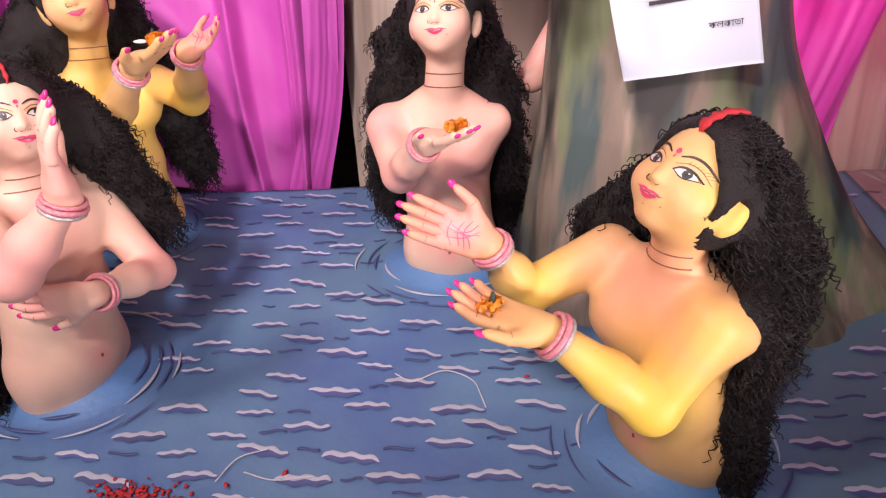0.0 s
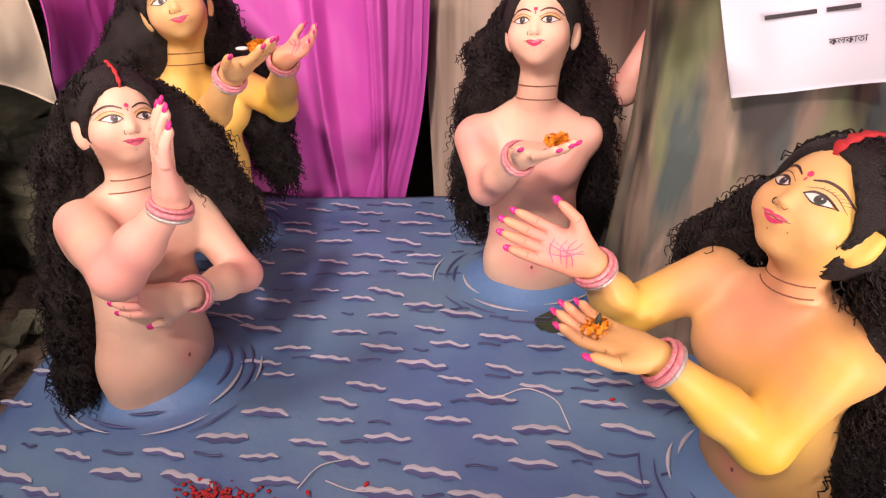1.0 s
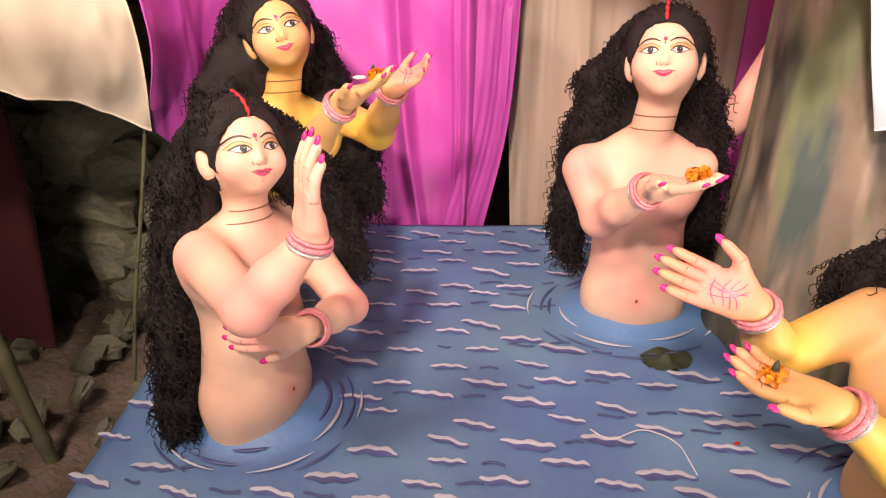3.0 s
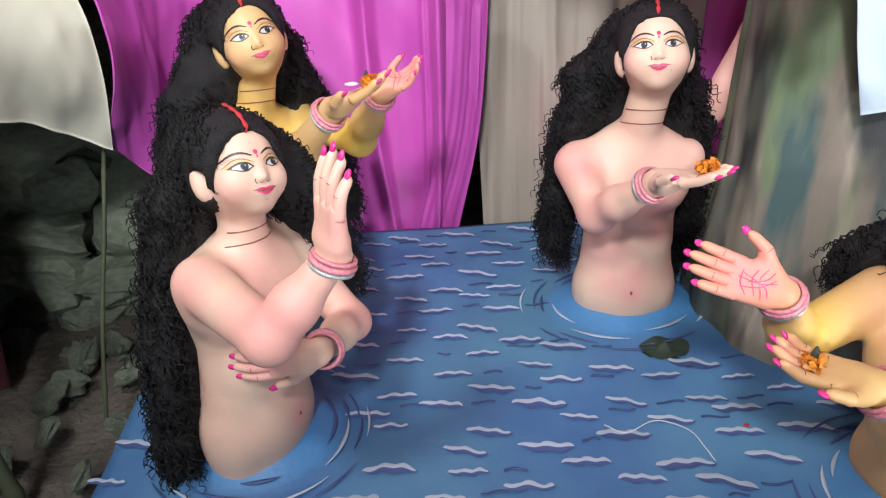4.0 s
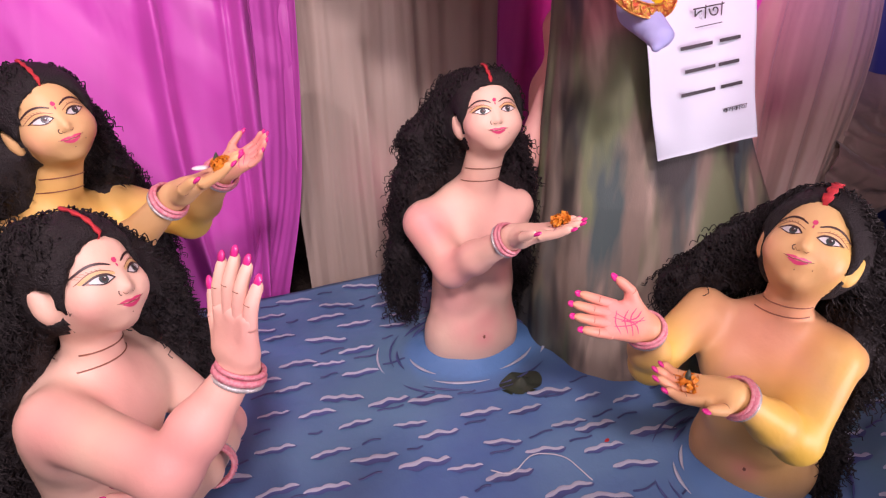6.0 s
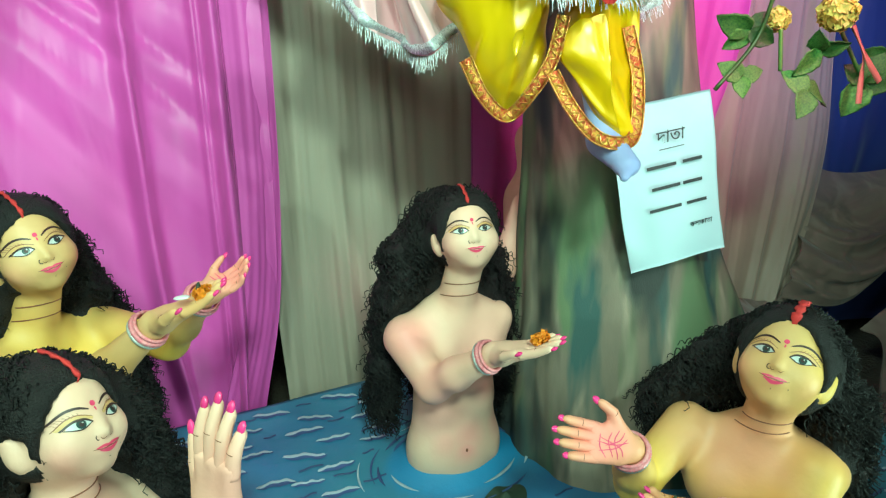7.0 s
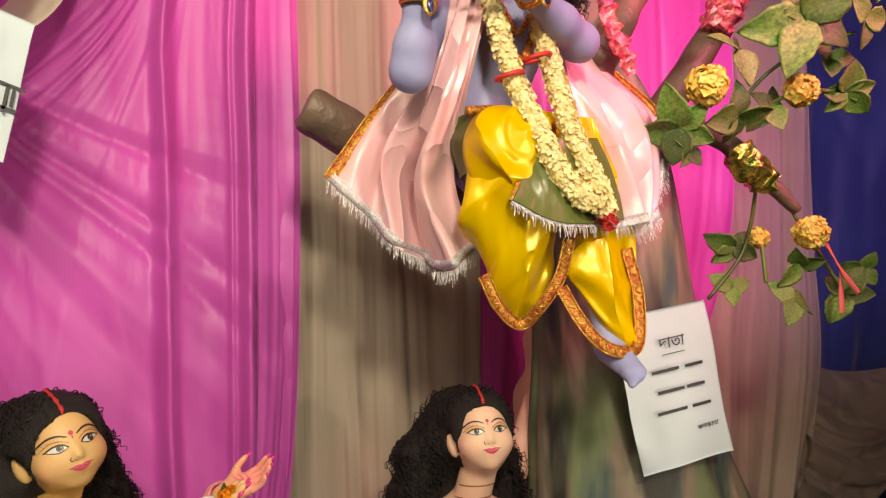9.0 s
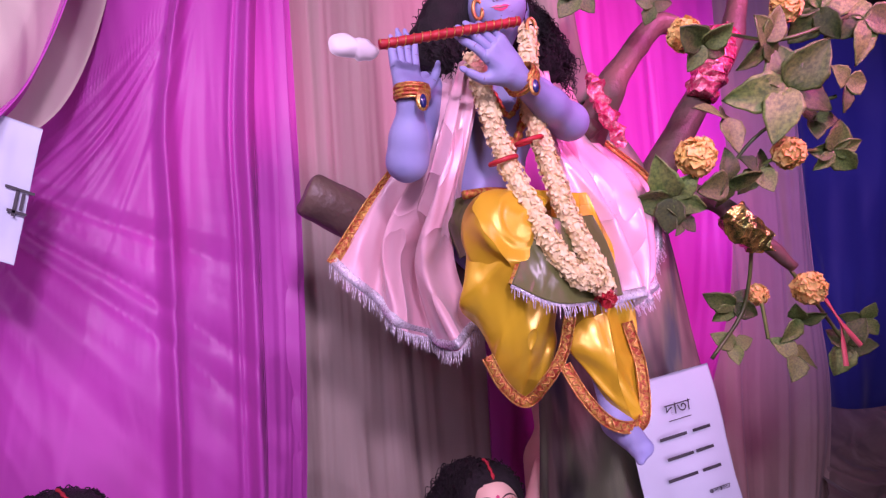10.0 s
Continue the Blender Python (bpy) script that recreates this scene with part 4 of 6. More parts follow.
statue("statue", "pale pink painted clay half-figure, one raised hand, curly black hair", SKIN_PINK,
       (-0.69, 1.025, 0.50), (-0.675, 1.025, 0.785), (-0.660, 1.025, 0.853), (-0.643, 1.000, 0.976), 66, 45, 14, 3,
       [((-0.698, 0.937, 0.835), (-0.580, 0.815, 0.815), (-0.490, 0.828, 0.915), (0.02, -0.06, 0.5), (0.75, 0.5, 0.1), 1, 0.22, 0.036, 1.10),
        ((-0.640, 1.120, 0.835), (-0.520, 1.070, 0.690), (-0.548, 0.915, 0.728), (-0.10, -0.02, -0.005), (-0.5, 0.9, 0.0), 1, 0.3, 0.033)],
       [([(-0.68, 1.06, 1.03), (-0.74, 1.03, 0.92), (-0.775, 1.00, 0.78), (-0.79, 0.97, 0.62), (-0.80, 0.955, 0.505)], 0.050, 0.026),
        ([(-0.70, 1.08, 1.02), (-0.75, 1.10, 0.88), (-0.78, 1.08, 0.72), (-0.78, 1.05, 0.60)], 0.055, 0.035),
        ([(-0.64, 1.08, 1.02), (-0.60, 1.13, 0.90), (-0.57, 1.16, 0.80), (-0.545, 1.17, 0.74)], 0.05, 0.028)],
       [((-0.70, 0.90, 0.85), 0.05, 0.35), ((-0.57, 0.80, 0.84), 0.07, 0.45), ((-0.58, 0.97, 0.62), 0.03, 0.6), ((-0.47, 0.80, 0.97), 0.05, 0.3), ((-0.51, 1.07, 0.69), 0.06, 0.4), ((-0.62, 0.90, 0.73), 0.04, 0.4), ((-0.63, 0.97, 0.82), 0.06, 0.25)],
       gaze=0.002, waist=(0.098, 0.080), seed=11, size=0.89)
statue("statue", "pale pink painted clay half-figure holding out petals, curly black hair", SKIN_PINK,
       (0.0, 1.315, 0.56), (-0.008, 1.285, 0.845), (-0.012, 1.268, 0.940), (-0.005, 1.212, 1.079), -3, -13, 16, -3,
       [((-0.118, 1.255, 0.885), (-0.092, 1.185, 0.815), (-0.036, 1.055, 0.912), (0.09, -0.12, 0.045), (0.0, -0.1, 1.0), 1, 0.12, 0.034)],
       [([(-0.04, 1.29, 1.11), (-0.085, 1.31, 1.02), (-0.122, 1.33, 0.88), (-0.132, 1.36, 0.74), (-0.112, 1.40, 0.66)], 0.046, 0.018),
        ([(0.02, 1.29, 1.11), (0.065, 1.30, 1.00), (0.10, 1.32, 0.86), (0.11, 1.36, 0.72), (0.10, 1.38, 0.64)], 0.048, 0.028),
        ([(0.0, 1.31, 1.12), (-0.01, 1.35, 0.95), (0.0, 1.38, 0.75)], 0.075, 0.06)],
       # Besides painted blush, small rib and belly spots put the folds' shading into colour.
       [((-0.12, 1.22, 0.90), 0.045, 0.45), ((-0.09, 1.15, 0.82), 0.06, 0.35), ((0.0, 1.25, 0.66), 0.035, 0.4), ((0.02, 1.22, 0.82), 0.08, 0.3), ((-0.06, 1.25, 0.72), 0.06, 0.3), ((0.035, 1.24, 0.765), 0.03, 0.35), ((-0.045, 1.25, 0.655), 0.03, 0.3), ((0.07, 1.27, 0.66), 0.03, 0.3), ((-0.012, 1.25, 0.955), 0.03, 0.25)],
       waist=(0.092, 0.062), size=0.88, seed=12, strands=1000)
statue("statue", "cream yellow painted clay half-figure with both hands held out", SKIN_CREAM,
       (-0.715, 1.465, 0.585), (-0.715, 1.42, 0.90), (-0.722, 1.395, 0.985), (-0.694, 1.353, 1.118), 50, 23, 10, -12,
       [((-0.790, 1.315, 0.945), (-0.655, 1.295, 0.885), (-0.530, 1.180, 1.020), (0.10, -0.045, 0.05), (-0.1, -0.1, 1.0), 1, 0.15, 0.036),
        ((-0.645, 1.475, 0.950), (-0.515, 1.365, 0.925), (-0.455, 1.235, 1.035), (0.085, -0.02, 0.04), (-0.35, -0.55, 0.75), -1, 0.40, 0.034, 0.80)],
       [([(-0.75, 1.39, 1.17), (-0.785, 1.39, 1.03), (-0.81, 1.40, 0.88), (-0.82, 1.41, 0.75)], 0.055, 0.04),
        ([(-0.71, 1.43, 1.17), (-0.66, 1.48, 1.02), (-0.61, 1.52, 0.86), (-0.59, 1.53, 0.73)], 0.06, 0.035),
        ([(-0.78, 1.36, 1.12), (-0.825, 1.315, 0.99), (-0.835, 1.305, 0.88)], 0.030, 0.034),
        ([(-0.75, 1.43, 1.16), (-0.76, 1.48, 1.0), (-0.76, 1.51, 0.8)], 0.075, 0.06)],
       [((-0.41, 1.22, 1.07), 0.05, 0.6), ((-0.66, 1.40, 0.70), 0.03, 0.6)],
       [((-0.70, 1.38, 0.88), 0.12, 0.5), ((-0.66, 1.30, 0.88), 0.08, 0.5), ((-0.51, 1.36, 0.92), 0.08, 0.5), ((-0.70, 1.42, 0.70), 0.10, 0.35)],
       gaze=0.003, waist=(0.082, 0.062), size=0.94, seed=13, palms=(1,))
statue("statue", "yellowish painted clay half-figure leaning back, open palms, curly black hair", SKIN_CREAM,
       (0.335, 0.855, 0.475), (0.288, 0.815, 0.725), (0.290, 0.815, 0.810), (0.288, 0.777, 0.928), -56, -58, 31, 10,
       [((0.222, 0.890, 0.795), (0.102, 0.868, 0.742), (0.046, 0.822, 0.840), (-0.108, 0.017, 0.041), (0.15, -0.9, 0.35), 1, 0.10, 0.034),
        ((0.310, 0.732, 0.770), (0.243, 0.712, 0.662), (0.108, 0.716, 0.775), (-0.109, 0.03, 0.030), (-0.1, -0.2, 1.0), -1, 0.25, 0.037)],
       [([(0.355, 0.825, 0.975), (0.382, 0.81, 0.87), (0.385, 0.795, 0.74), (0.388, 0.785, 0.60), (0.390, 0.775, 0.49)], 0.046, 0.028),
        ([(0.34, 0.865, 0.955), (0.29, 0.915, 0.865), (0.215, 0.945, 0.815)], 0.050, 0.025),
        ([(0.36, 0.855, 0.96), (0.395, 0.865, 0.82), (0.402, 0.85, 0.65), (0.408, 0.83, 0.51)], 0.048, 0.032),
        ([(0.36, 0.765, 0.93), (0.375, 0.745, 0.84), (0.38, 0.742, 0.72)], 0.032, 0.03)],
       [((0.24, 0.77, 0.77), 0.09, 0.42), ((0.0, 0.82, 0.87), 0.06, 0.60), ((0.33, 0.72, 0.80), 0.06, 0.35), ((0.18, 0.82, 0.78), 0.06, 0.3), ((0.01, 0.75, 0.80), 0.03, 0.4), ((0.26, 0.78, 0.70), 0.05, 0.3)],
       [((0.24, 0.70, 0.66), 0.09, 0.65), ((0.17, 0.71, 0.71), 0.07, 0.55), ((0.10, 0.87, 0.74), 0.07, 0.6), ((0.30, 0.69, 0.77), 0.06, 0.4), ((0.32, 0.72, 0.92), 0.06, 0.4)],
       gaze=0.002, waist=(0.095, 0.07), size=0.96, seed=14, parting=0.013, strands=1100, palms=(0,))


def hidden_statue():
    """The fifth statue: all but an elbow is behind the tree."""
    clay = Clay((0.05, 1.2, 0.5), (0.55, 1.68, 1.3), 0.006)
    clay.rod((0.36, 1.56, 0.5), (0.36, 1.55, 1.05), 0.075, 0.08, 0.03)
    clay.rod((0.36, 1.55, 1.1), (0.36, 1.54, 1.2), 0.04, 0.055, 0.03)
    clay.rod((0.33, 1.52, 1.02), (0.165, 1.38, 0.945), 0.034, 0.027, 0.02)
    clay.rod((0.165, 1.38, 0.945), (0.24, 1.42, 1.08), 0.027, 0.020, 0.015)
    v, f = clay.skin()
    ob = mesh_object("statue", v, f, SKIN_PINK, attrs={"blush": np.full(len(v), 0.35), "gold": np.zeros(len(v))})
    tagged(ob, "pink painted clay figure mostly hidden behind the tree", "statue", "statues in the painted water")


hidden_statue()


# ---- tree ----
def loft(rings, sides, steps, wobble=None, caps=True):
    """A skin round rings (x, y, z, rx, ry), smoothed from ring to ring, with wobble(angle, v) as a factor on the radius."""
    r = spline(np.array(rings, dtype=float), steps)
    ang = np.linspace(0, 2 * np.pi, sides, endpoint=False)
    v = []
    for k, (x, y, z, rx, ry) in enumerate(r):
        w = wobble(ang, k / (steps - 1)) if wobble else np.ones(sides)
        v.append(np.stack([x + rx * w * np.cos(ang), y + ry * w * np.sin(ang), np.full(sides, z)], 1))
    f = [(k * sides + j, (k + 1) * sides + j, (k + 1) * sides + (j + 1) % sides, k * sides + (j + 1) % sides) for k in range(steps - 1) for j in range(sides)]
    if caps:
        f += [tuple(range(sides)), tuple((steps - 1) * sides + j for j in range(sides))[::-1]]
    v = np.concatenate(v)
    if r[0][2] > r[-1][2]:
        f = [q[::-1] for q in f]
    return v, [q[::-1] for q in f]


def make_tree():
    tree = thing("tree", (0.43, 1.30, 0.55), "mock tree wrapped in painted brown cloth, artificial branches above", "tree")

    w1, w2, w3 = wander(201), wander(202), wander(203)

    def drape(a, v):
        spread = np.clip(1 - 1.5 * v, 0, 1)
        q = a * 64 / (2 * np.pi)
        side = 1 + 0.10 * np.exp(-((a - 6.1) / 0.5) ** 2) * spread
        return side + (0.055 * w1(q * 0.25 + 3 * v) + 0.038 * w2(q * 0.5 + 2 * v) + 0.014 * w3(q + 4 * v)) * (0.3 + 0.7 * spread)
    v, f = loft([(0.55, 1.30, 0.46, 0.44, 0.28), (0.50, 1.31, 0.58, 0.375, 0.255), (0.455, 1.31, 0.72, 0.310, 0.225), (0.425, 1.30, 0.86, 0.258, 0.200), (0.395, 1.30, 1.02, 0.215, 0.185),
                 (0.372, 1.28, 1.20, 0.190, 0.165), (0.352, 1.27, 1.38, 0.172, 0.150), (0.335, 1.25, 1.56, 0.158, 0.120), (0.325, 1.22, 1.72, 0.10, 0.085), (0.25, 1.20, 1.88, 0.05, 0.055), (0.205, 1.18, 2.1, 0.045, 0.045), (0.2, 1.18, 2.74, 0.035, 0.035)], 200, 120, drape)
    under(mesh_object("trunk", v, f, BARK_CLOTH), tree, "draped cloth trunk painted brown, grey and green")

    def limb(points, radii, label=""):
        line = spline(points, 26)
        r = spline(np.array(radii, dtype=float)[:, None], 26)[:, 0]
        v, f = tube(line, r, 14)
        v = v + np.array([noise.noise_vector(Vector(p) * 22) for p in v]) * 0.005
        under(mesh_object("branch", v, f, BARK), tree, label)
    limb([(0.26, 1.25, 1.47), (0.05, 1.30, 1.53), (-0.137, 1.32, 1.608), (-0.209, 1.31, 1.645), (-0.284, 1.3, 1.682), (-0.3, 1.3, 1.69)], [0.062, 0.054, 0.046, 0.045, 0.045, 0.034], "cut log, brown and dusty")
    limb([(0.27, 1.22, 1.50), (0.34, 1.18, 1.60), (0.405, 1.15, 1.69), (0.534, 1.13, 1.866), (0.642, 1.12, 2.007), (0.70, 1.12, 2.15)], [0.05, 0.045, 0.036, 0.03, 0.028, 0.02])
    limb([(0.22, 1.18, 1.72), (0.258, 1.12, 1.83), (0.332, 1.12, 1.929), (0.43, 1.12, 2.024), (0.497, 1.1, 2.014)], [0.045, 0.035, 0.026, 0.022, 0.018])
    limb([(0.22, 1.2, 1.74), (0.22, 1.1, 1.798)], [0.03, 0.026])
    limb([(0.40, 1.15, 1.685), (0.498, 1.08, 1.634), (0.57, 1.05, 1.56), (0.646, 1.03, 1.488)], [0.026, 0.022, 0.018, 0.012])
    for line, w, m, label in (
            ([(0.59, 1.09, 2.012), (0.548, 1.09, 1.935), (0.519, 1.1, 1.866)], 0.037, RED_FOIL, "red sequinned band wound round a branch"),
            ([(0.203, 1.07, 1.874), (0.211, 1.06, 1.828), (0.226, 1.05, 1.777), (0.25, 1.05, 1.739)], 0.015, RED_FOIL, "hanging red sequinned ribbon"),
            ([(0.501, 1.05, 1.605), (0.521, 1.035, 1.574), (0.568, 1.03, 1.54)], 0.032, FOIL, "gold and green foil wrapping")):
        p = spline(line, 24)
        v, f = tube(p, w * (0.75 + 0.25 * np.sin(np.linspace(0.4, 2.8, 24))), 14)
        v = v + np.array([noise.noise_vector(Vector(q) * 60) for q in v]) * 0.012
        under(mesh_object("wrapping", v, f, m, smooth=False), tree, label)


make_tree()


# ---- seated statue and its dress ----
def foot(clay):
    clay.rod((0.105, 1.03, 1.48), (0.115, 0.985, 1.27), 0.022, 0.020, 0.02)
    clay.rod((0.113, 0.975, 1.25), (0.115, 0.925, 1.219), 0.026, 0.018, 0.02)
    for k in range(5):
        a = np.array((0.106, 0.925, 1.217))
        b = np.array((0.106, 0.91, 1.21)) + np.array([0.0085, 0.004, 0.0035]) * (k - 1.5)
        clay.rod(a, b, 0.009, 0.0062, 0.006)
    clay.rod((-0.02, 1.12, 1.62), (-0.06, 1.05, 1.57), 0.045, 0.035, 0.03)
    clay.rod((0.04, 1.12, 1.60), (0.08, 1.04, 1.52), 0.045, 0.035, 0.03)


statue("seated_statue", "light blue painted clay figure seated on the log playing a flute", SKIN_BLUE,
       (-0.005, 1.14, 1.60), (-0.008, 1.135, 1.775), (0.0, 1.12, 1.885), (0.012, 1.085, 1.992), -22, -22, -2, -4,
       [((-0.118, 1.125, 1.835), (-0.193, 1.045, 1.692), (-0.197, 1.005, 1.775), (0.0, 0.02, 0.1), (0.25, -0.9, 0.05), 1, 0.08, 0.034),
        ((0.105, 1.125, 1.835), (0.108, 1.02, 1.765), (-0.034, 0.955, 1.809), (-0.06, -0.02, 0.05), (-0.1, 0.9, 0.2), 1, 0.55, 0.034)],
       [([(-0.03, 1.14, 2.03), (-0.075, 1.13, 1.96), (-0.095, 1.12, 1.90)], 0.05, 0.03), ([(0.06, 1.14, 2.03), (0.11, 1.13, 1.96), (0.14, 1.12, 1.90)], 0.05, 0.035), ([(0.02, 1.17, 2.02), (0.03, 1.18, 1.9)], 0.06, 0.05)],
       [((0.0, 1.0, 1.2), 0.01, 0.0)], waist=(0.075, 0.055), seed=15, strands=350, parting=0, chest_out=0.02, legs=foot)


def satin(seed, amount, lines):
    """Soft broad folds for satin, running slantwise."""
    r = random.Random(seed)
    ws = [(k * r.uniform(0.7, 1.2), r.uniform(-0.9, 0.9) * k, r.random() * 6.28, 1.0 / (1 + 0.35 * i)) for i, k in enumerate(lines)]

    def folds(u, v):
        out = 0
        for a, b, ph, w in ws:
            s = 0.5 + 0.5 * np.sin(2 * np.pi * (a * (u - 0.5) * (0.7 + 0.5 * v) + b * v * 0.35) + ph + 0.8 * np.sin(2.2 * v + 2 * u + ph))
            s = (1 - np.abs(2 * s - 1) ** 0.8) * 0.35 + 0.65 * s ** 3
            out = out + w * s * (0.35 + 0.65 * np.sin(2.4 * v + 1.3 * ph + u) ** 2)
        return amount * out / len(ws)
    return folds


def fringe(line, way, length, seed, gap=0.0032):
    """Short silver threads that hang from an edge."""
    r = random.Random(seed)
    p = np.asarray(line)
    run = np.r_[0, np.cumsum(np.linalg.norm(np.diff(p, axis=0), axis=1))]
    pile = Pile()
    s = 0.0
    while s < run[-1]:
        a = np.array([np.interp(s, run, p[:, i]) for i in range(3)])
        d = unit(np.asarray(way) + np.array([r.uniform(-0.25, 0.25), r.uniform(-0.3, 0.1), 0])) * length * r.uniform(0.6, 1.2)
        k = np.array([0.0007, 0, 0.0002])
        pile.put([a - k, a + k, a + d * 0.5 + k + np.array([0, -0.002, 0]), a + d * 0.5 - k + np.array([0, -0.002, 0]), a + d + k * 0.7, a + d - k * 0.7], [(0, 1, 2, 3), (3, 2, 4, 5)])
        s += gap * r.uniform(0.7, 1.3)
    return pile.make("fringe", SILVER, False)


def zigzag(line, normal, width, parent):
    """A gold thread that runs to and fro along a braid."""
    p = np.asarray(line)
    n = np.asarray(normal)
    n = n / (np.linalg.norm(n, axis=1)[:, None] + 1e-9)
    run = np.r_[0, np.cumsum(np.linalg.norm(np.diff(p, axis=0), axis=1))]
    s = np.linspace(0, run[-1], max(8, int(run[-1] / 0.0022)))
    q = np.stack([np.interp(s, run, p[:, i]) for i in range(3)], 1)
    nn = np.stack([np.interp(s, run, n[:, i]) for i in range(3)], 1)
    side = np.cross(np.gradient(q, axis=0), nn)
    side /= np.linalg.norm(side, axis=1)[:, None] + 1e-9
    mid = q + nn * 0.0032 + side * (width * 0.24 * np.sin(s * 420))[:, None]
    under(mesh_object("zigzag_thread", *tube(mid, 0.0012, 4), GOLD), parent)
    for e in (-1, 1):
        under(mesh_object("edge_cord", *tube(q + nn * 0.0028 + side * e * width * 0.46, 0.0013 + 0.0004 * np.sin(s * 1500), 5), GOLD), parent)


def ridges(rows):
    """Smooth drawn-out folds: rows of (place, drift, swing, width, height) across a cloth, running down it."""
    def folds(u, v):
        out = 0
        for u0, drift, swing, wide, high in rows:
            d = (u - u0 - drift * v - swing * np.sin(3.1 * v)) / (wide * (0.55 + 0.75 * v))
            out = out + high * np.exp(-d * d) * np.clip(0.25 + 1.1 * v, 0, 1)
        return out
    return folds


def shawl():
    cloth = thing("shawl", (-0.02, 1.12, 1.86), "pale pink satin shawl with braid borders and tinsel fringe", "shawl")
    v, f, g, n = sheet([[(-0.052, 1.075, 1.874), (-0.076, 1.1, 1.877), (-0.094, 1.14, 1.866)],
                        [(-0.076, 1.06, 1.773), (-0.111, 1.06, 1.76), (-0.101, 1.15, 1.78)],
                        [(-0.104, 1.06, 1.674), (-0.127, 1.08, 1.667), (-0.142, 1.19, 1.725)],
                        [(-0.087, 1.12, 1.54), (-0.16, 1.16, 1.544), (-0.215, 1.215, 1.632)],
                        [(-0.051, 1.12, 1.417), (-0.123, 1.16, 1.393), (-0.276, 1.24, 1.552)]], 130, 120, ridges([(0.12, 0.10, 0.05, 0.09, 0.030), (0.34, -0.08, 0.06, 0.07, 0.036), (0.50, 0.02, -0.03, 0.05, -0.030), (0.62, 0.05, 0.02, 0.06, 0.034), (0.76, 0.03, -0.04, 0.045, -0.018), (0.88, 0.02, 0.02, 0.07, 0.022), (0.26, 0.30, 0.0, 0.05, -0.020)]), 0.003)
    under(mesh_object("panel", v, f, SATIN_PINK), cloth)
    v2, f2 = ribbon(g[42:, -3] + n[42:, -3] * 0.003, n[42:, -3], 0.021)
    under(mesh_object("braid_border", v2, f2, TRIM), cloth, "red and gold zigzag braid")
    zigzag(g[42:, -3] + n[42:, -3] * 0.003, n[42:, -3], 0.021, cloth)
    v2, f2 = ribbon(g[-3] + n[-3] * 0.003, n[-3], 0.016)
    under(mesh_object("tinsel_border", v2, f2, SILVER), cloth, "silver sequinned band")
    under(fringe(g[-1], (-0.15, -0.1, -1), 0.024, 5), cloth)
    v, f, g, n = sheet([[(0.202, 1.14, 1.89), (0.14, 1.1, 1.883), (0.076, 1.07, 1.878)],
                        [(0.273, 1.15, 1.783), (0.164, 1.1, 1.759), (0.086, 1.08, 1.745)],
                        [(0.343, 1.09, 1.674), (0.209, 1.05, 1.652), (0.117, 1.06, 1.669)],
                        [(0.301, 1.04, 1.558), (0.215, 1.02, 1.548), (0.126, 1.03, 1.592)],
                        [(0.26, 1.02, 1.492), (0.188, 0.985, 1.439), (0.11, 0.955, 1.448)]], 110, 110, ridges([(0.15, 0.05, 0.03, 0.07, 0.016), (0.36, 0.10, -0.05, 0.08, 0.026), (0.55, -0.05, 0.05, 0.06, -0.020), (0.70, 0.08, 0.02, 0.08, 0.026), (0.88, -0.10, 0.03, 0.06, 0.016)]), 0.003)
    under(mesh_object("panel", v, f, SATIN_PINK), cloth)
    v2, f2 = ribbon(g[20:56, 2] + n[20:56, 2] * 0.003, n[20:56, 2], 0.019)
    under(mesh_object("braid_border", v2, f2, TRIM), cloth, "red and gold zigzag braid")
    zigzag(g[20:56, 2] + n[20:56, 2] * 0.003, n[20:56, 2], 0.019, cloth)
    v2, f2 = ribbon(np.concatenate([g[56:, 2], g[-2, 3:]]) + np.array([0, -0.003, 0]), np.concatenate([n[56:, 2], n[-2, 3:]]), 0.017)
    under(mesh_object("tinsel_border", v2, f2, SILVER), cloth, "silver sequinned band")
    under(fringe(np.concatenate([g[56:, 0], g[-1]]), (0.35, -0.1, -1), 0.022, 6), cloth)
    # strip of the shawl over the chest's side
    v, f, g, n = sheet([[(-0.034, 1.06, 1.899), (-0.083, 1.05, 1.867)], [(-0.058, 1.045, 1.8), (-0.128, 1.03, 1.767)], [(-0.076, 1.055, 1.723), (-0.146, 1.065, 1.681)], [(-0.075, 1.1, 1.646), (-0.149, 1.13, 1.619)], [(-0.017, 1.2, 1.562), (-0.109, 1.23, 1.554)]], 70, 110, ridges([(0.20, 0.05, 0.06, 0.10, 0.024), (0.48, -0.05, 0.05, 0.07, -0.018), (0.72, 0.06, 0.04, 0.11, 0.026)]), 0.003)
    under(mesh_object("panel", v, f, SATIN_PINK), cloth)


shawl()


